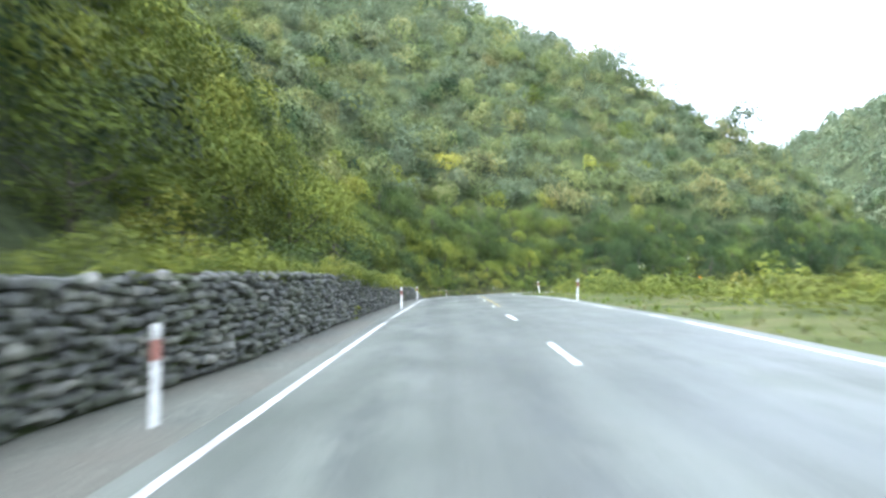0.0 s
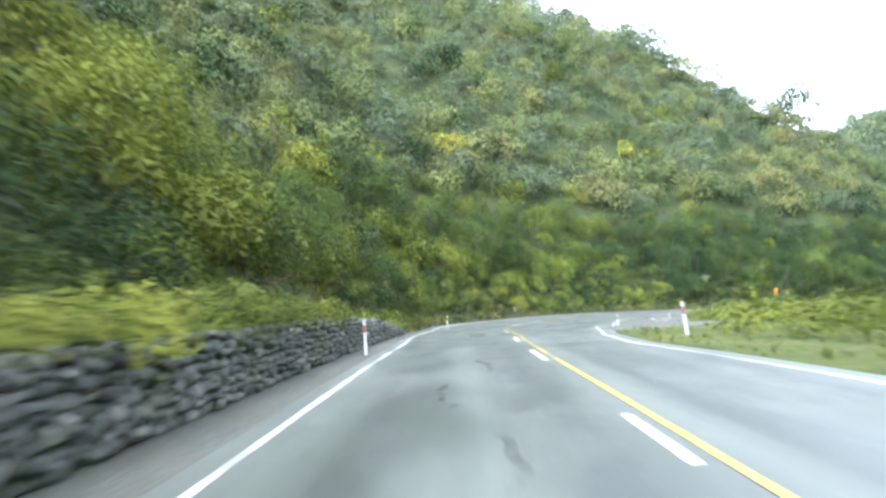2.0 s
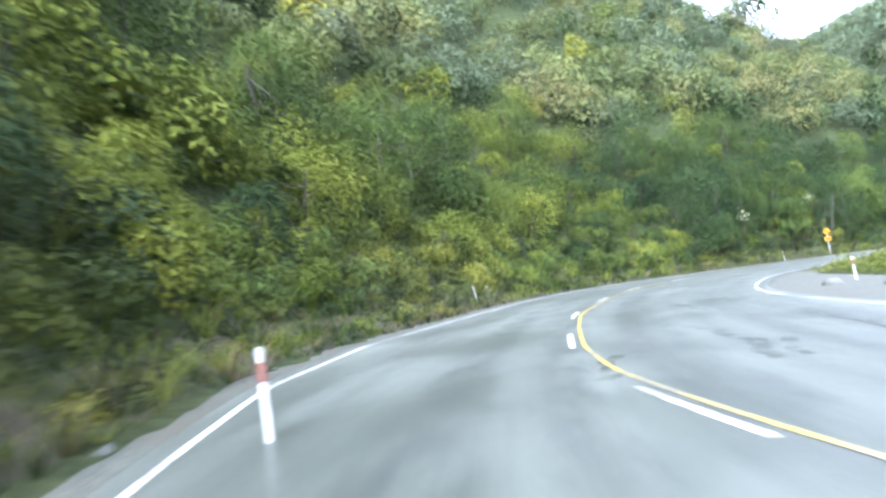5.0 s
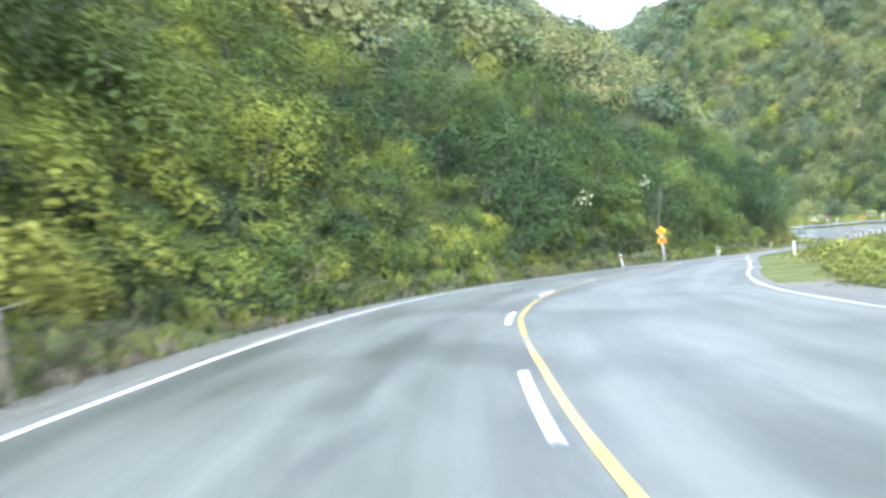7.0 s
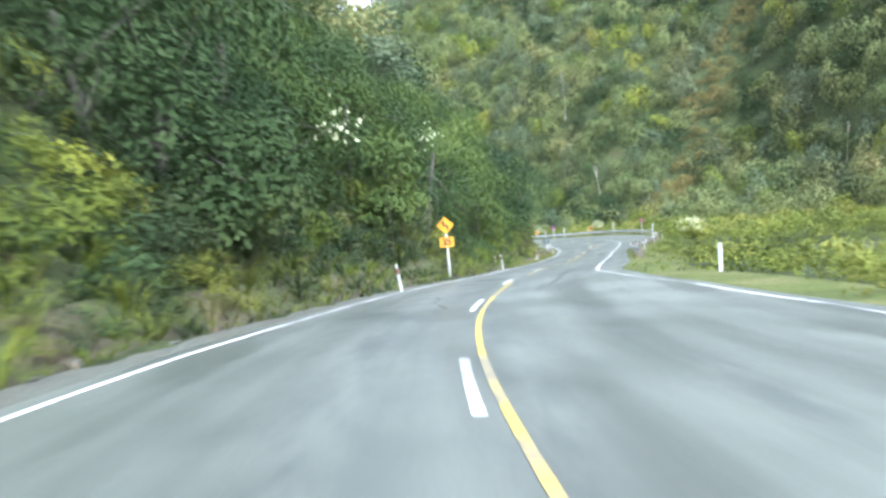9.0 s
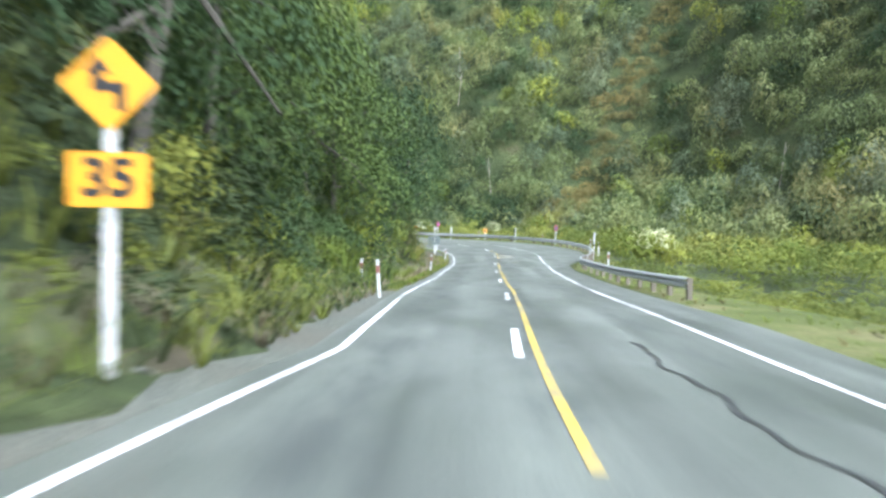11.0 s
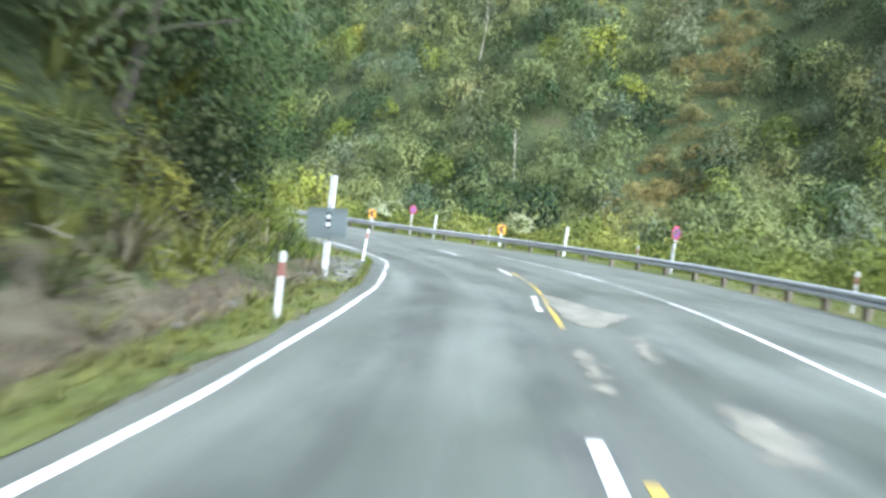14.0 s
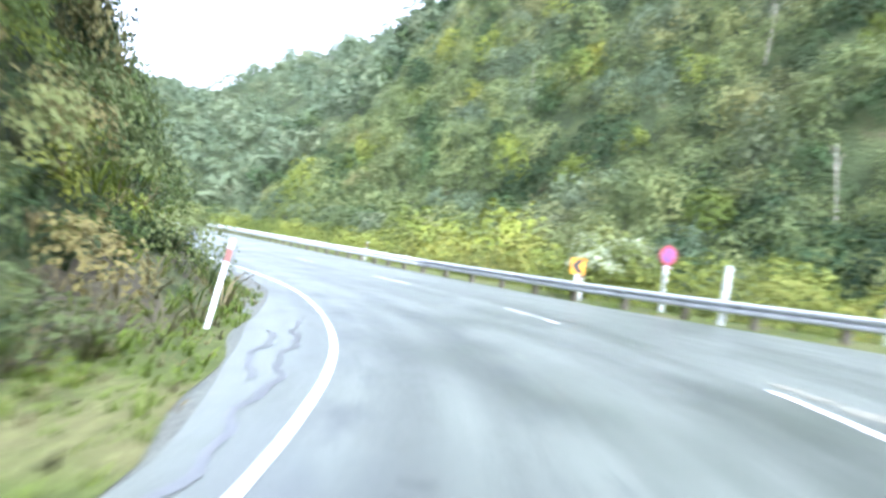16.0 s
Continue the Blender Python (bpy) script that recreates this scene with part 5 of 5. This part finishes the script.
def slabs(s0, s1, lo, hi, count, seed):
    g = np.random.default_rng(seed)
    out = []
    for _ in range(count):
        s = g.uniform(s0, s1)
        p = at_road([s], left_edge(s) + g.uniform(lo, hi))[0]
        size = g.uniform(0.05, 0.17)
        m = np.array(Euler((g.uniform(-0.5, 0.5), g.uniform(-0.5, 0.5), g.uniform(0, 6.3))).to_matrix()) * np.array([1.5, 1.0, 0.35]) * size
        bm = bmesh.new()
        bmesh.ops.create_icosphere(bm, subdivisions=1, radius=1.0)
        v = np.array([q.co[:] for q in bm.verts]) * g.uniform(0.7, 1.2, (len(bm.verts), 1))
        f = np.array([[q.index for q in face.verts] for face in bm.faces])
        bm.free()
        out.append((v @ m.T + [p[0], p[1], land_at(p[0], p[1]) + size * 0.15])[f])
    return np.concatenate(out)


q = slabs(231, 241.8, -0.7, 0.75, 380, 1)
tagged(new("rubble", tri_mesh("rubble", q, [STONE], np.zeros(len(q)))), "heap of dark slabby rock debris beside the road", "rubble", kind="stuff")
q = np.concatenate([slabs(78, 104, -0.7, 0.3, 90, 2), slabs(112, 200, -0.5, 0.1, 120, 3)])
tagged(new("rock_fall", tri_mesh("rock_fall", q, [STONE], np.zeros(len(q)))), "small fallen stones along the foot of the bank", "stones", kind="stuff")

# ---- tar seams and silt on the seal ----
def seam(points, width, mat, label, category, lift=0.008):
    """A wandering painted strip through (s, d) points."""
    a = np.array(points, float)
    n = max(12, int((a[-1, 0] - a[0, 0]) / 0.25))
    s = np.linspace(a[0, 0], a[-1, 0], n)
    d = np.interp(s, a[:, 0], a[:, 1]) + 0.06 * np.sin(s * 2.1) + 0.04 * np.sin(s * 5.3)
    w = width * (0.85 + 0.12 * np.sin(s * 1.7) + 0.1 * np.sin(s * 4.1 + 1))
    return ribbon("tar_seam", s, d - w / 2, d + w / 2, lift, mat, label, category=category)


for pts, w in (([(62, 4.2), (75, 5.3), (90, 6.4), (100, 6.2)], 0.12), ([(158, 1.7), (160, 2.0), (164, 2.3), (175, 2.3)], 0.08), ([(245, -1.45), (248, -1.6), (251, -1.7), (255, -1.65)], 0.1), ([(249, -1.9), (251, -2.05), (253.4, -2.0)], 0.09)):
    seam(pts, w, TAR, "black tar crack seal on the road", "tar seam")
for pts, w in (([(63.6, 0.66), (66, 0.8), (69.3, 0.95)], 0.8), ([(91, 3.6), (94, 3.9), (98, 3.4)], 0.35), ([(90, 1.2), (93, 1.6)], 0.3), ([(211, 2.3), (214, 2.0)], 0.12), ([(243, -0.2), (246, -0.25)], 0.4), ([(153, -0.3), (157, -1.0)], 0.12), ([(37.5, 0.25), (41, 0.35)], 0.14), ([(43, -0.2), (45.5, -0.4)], 0.12), ([(47, 0.5), (50, 0.3)], 0.12), ([(66, 3.4), (71, 3.9)], 0.12), ([(76, 4.2), (80, 4.7), (84, 4.6)], 0.22), ([(91, 4.0), (94, 4.4)], 0.25), ([(103, 4.4), (107, 4.0)], 0.2)):
    ob = seam(pts, w, DAMP, "dark bleeding tar patch in the wheel path", "tar patch", 0.005)
    ob.name = "tar_patch"
def silt(left, right, lift=0.009):
    a, c = np.array(left), np.array(right)
    s = np.arange(a[0, 0], a[-1, 0], 0.06)
    ragged = 0.05 * np.sin(s * 9) + 0.04 * np.sin(s * 23 + 1) + 0.03 * np.sin(s * 41)
    ribbon("silt_patch", s, np.interp(s, a[:, 0], a[:, 1]) + ragged, np.interp(s, c[:, 0], c[:, 1]) - ragged * 1.3 + 0.04 * np.sin(s * 17), lift, SILT, "pale dried silt washed across the road", 6, category="silt")


silt([(224.8, 1.9), (226, 1.7), (228, 1.75), (230.9, 1.95)], [(224.8, 2.1), (226.3, 2.75), (227.2, 3.15), (228.2, 2.65), (229.5, 2.4), (230.9, 2.1)])
silt([(219.4, 1.3), (222.4, 1.4)], [(219.4, 1.4), (221, 1.55), (222.4, 1.55)])
silt([(221.8, 2.2), (224.2, 2.5)], [(221.8, 2.4), (223, 2.5), (224.2, 2.65)])
silt([(217.5, 2.1), (219.5, 2.3)], [(217.5, 2.4), (218.5, 2.7), (219.5, 2.5)])
silt([(246.5, 4.05), (251, 4.2)], [(246.5, 4.2), (249, 4.35), (251, 4.35)])


# ---- dry stone wall along the foot of the bank, its stones last ----
wall = new("retaining_wall")
tagged(wall, "dry stone retaining wall of dark grey rubble", "stone wall", kind="structure")
WS = np.arange(-36.0, 79.5, 1.0)
core = []
for o, k in ((-0.02, 0.0), (0.1, 1.0), (2.6, 1.06)):
    p = at_road(WS, left_edge(WS) + 0.12 - o)
    p[:, 2] += wall_height(WS) * k * 0.97 - (0.15 if k == 0 else 0)
    core.append(p)
core_ob = new("backing", mesh_of("backing", np.stack(core, 1).reshape(-1, 3), grid_faces(len(WS), 3), GROUND))
core_ob.parent = wall


def stone_mesh(seed):
    r = np.random.default_rng(seed)
    bm = bmesh.new()
    bmesh.ops.create_icosphere(bm, subdivisions=1, radius=0.5)
    for v in bm.verts:
        m = max(abs(v.co.x), abs(v.co.y), abs(v.co.z))
        v.co = v.co * (0.55 + 0.42 * 0.5 / m) + Vector(r.uniform(-0.06, 0.06, 3))
    me = bpy.data.meshes.new("stone")
    bm.to_mesh(me)
    bm.free()
    me.materials.append(STONE)
    return me


STONES = [stone_mesh(k) for k in range(10)]
stone_rng = np.random.default_rng(3)
laid = []
for course in range(13):
    z0 = 0.13 * course
    s = -35.0 + stone_rng.uniform(0, 0.4)
    while s < 79:
        w = float(stone_rng.uniform(0.13, 0.38))
        h = float(stone_rng.uniform(0.1, 0.21))
        if z0 + 0.1 < float(wall_height(s)):
            laid.append((s + w / 2, z0 + 0.06 + float(stone_rng.uniform(-0.04, 0.04)), w, h))
        s += w * 0.96
near = [i for i, q in enumerate(laid) if 4 < q[0] < 22]
stone_rng.shuffle(near)
single = set(near[:300])
rest_v, rest_f, count = [], [], 0
for i, (s, z, w, h) in enumerate(laid):
    p = at_road([s], left_edge(s) + 0.12 - 0.1 * z / 1.8 + float(stone_rng.uniform(-0.05, 0.06)))[0]
    m = pose(float(p[0]), float(p[1]), float(p[2]) + z, float(stone_rng.uniform(-14, 14)), float(stone_rng.uniform(-22, 22)), heading(s) + 90 + float(stone_rng.uniform(-8, 8))) @ Matrix.Diagonal((w * 1.05, 0.27, h * 1.08, 1))
    me = STONES[int(stone_rng.integers(10))]
    if i in single:
        ob = new("stone", me)
        ob.parent = wall
        ob.matrix_world = m
    else:
        co = np.empty(len(me.vertices) * 3, np.float32)
        me.vertices.foreach_get("co", co)
        mm = np.array(m)
        rest_v.append(co.reshape(-1, 3) @ mm[:3, :3].T + mm[:3, 3])
        rest_f += [tuple(count + j for j in f.vertices) for f in me.polygons]
        count += len(me.vertices)
rest = new("stones", mesh_of("stones", np.concatenate(rest_v), rest_f, STONE))
rest.parent = wall
tagged(rest, kind="stuff")
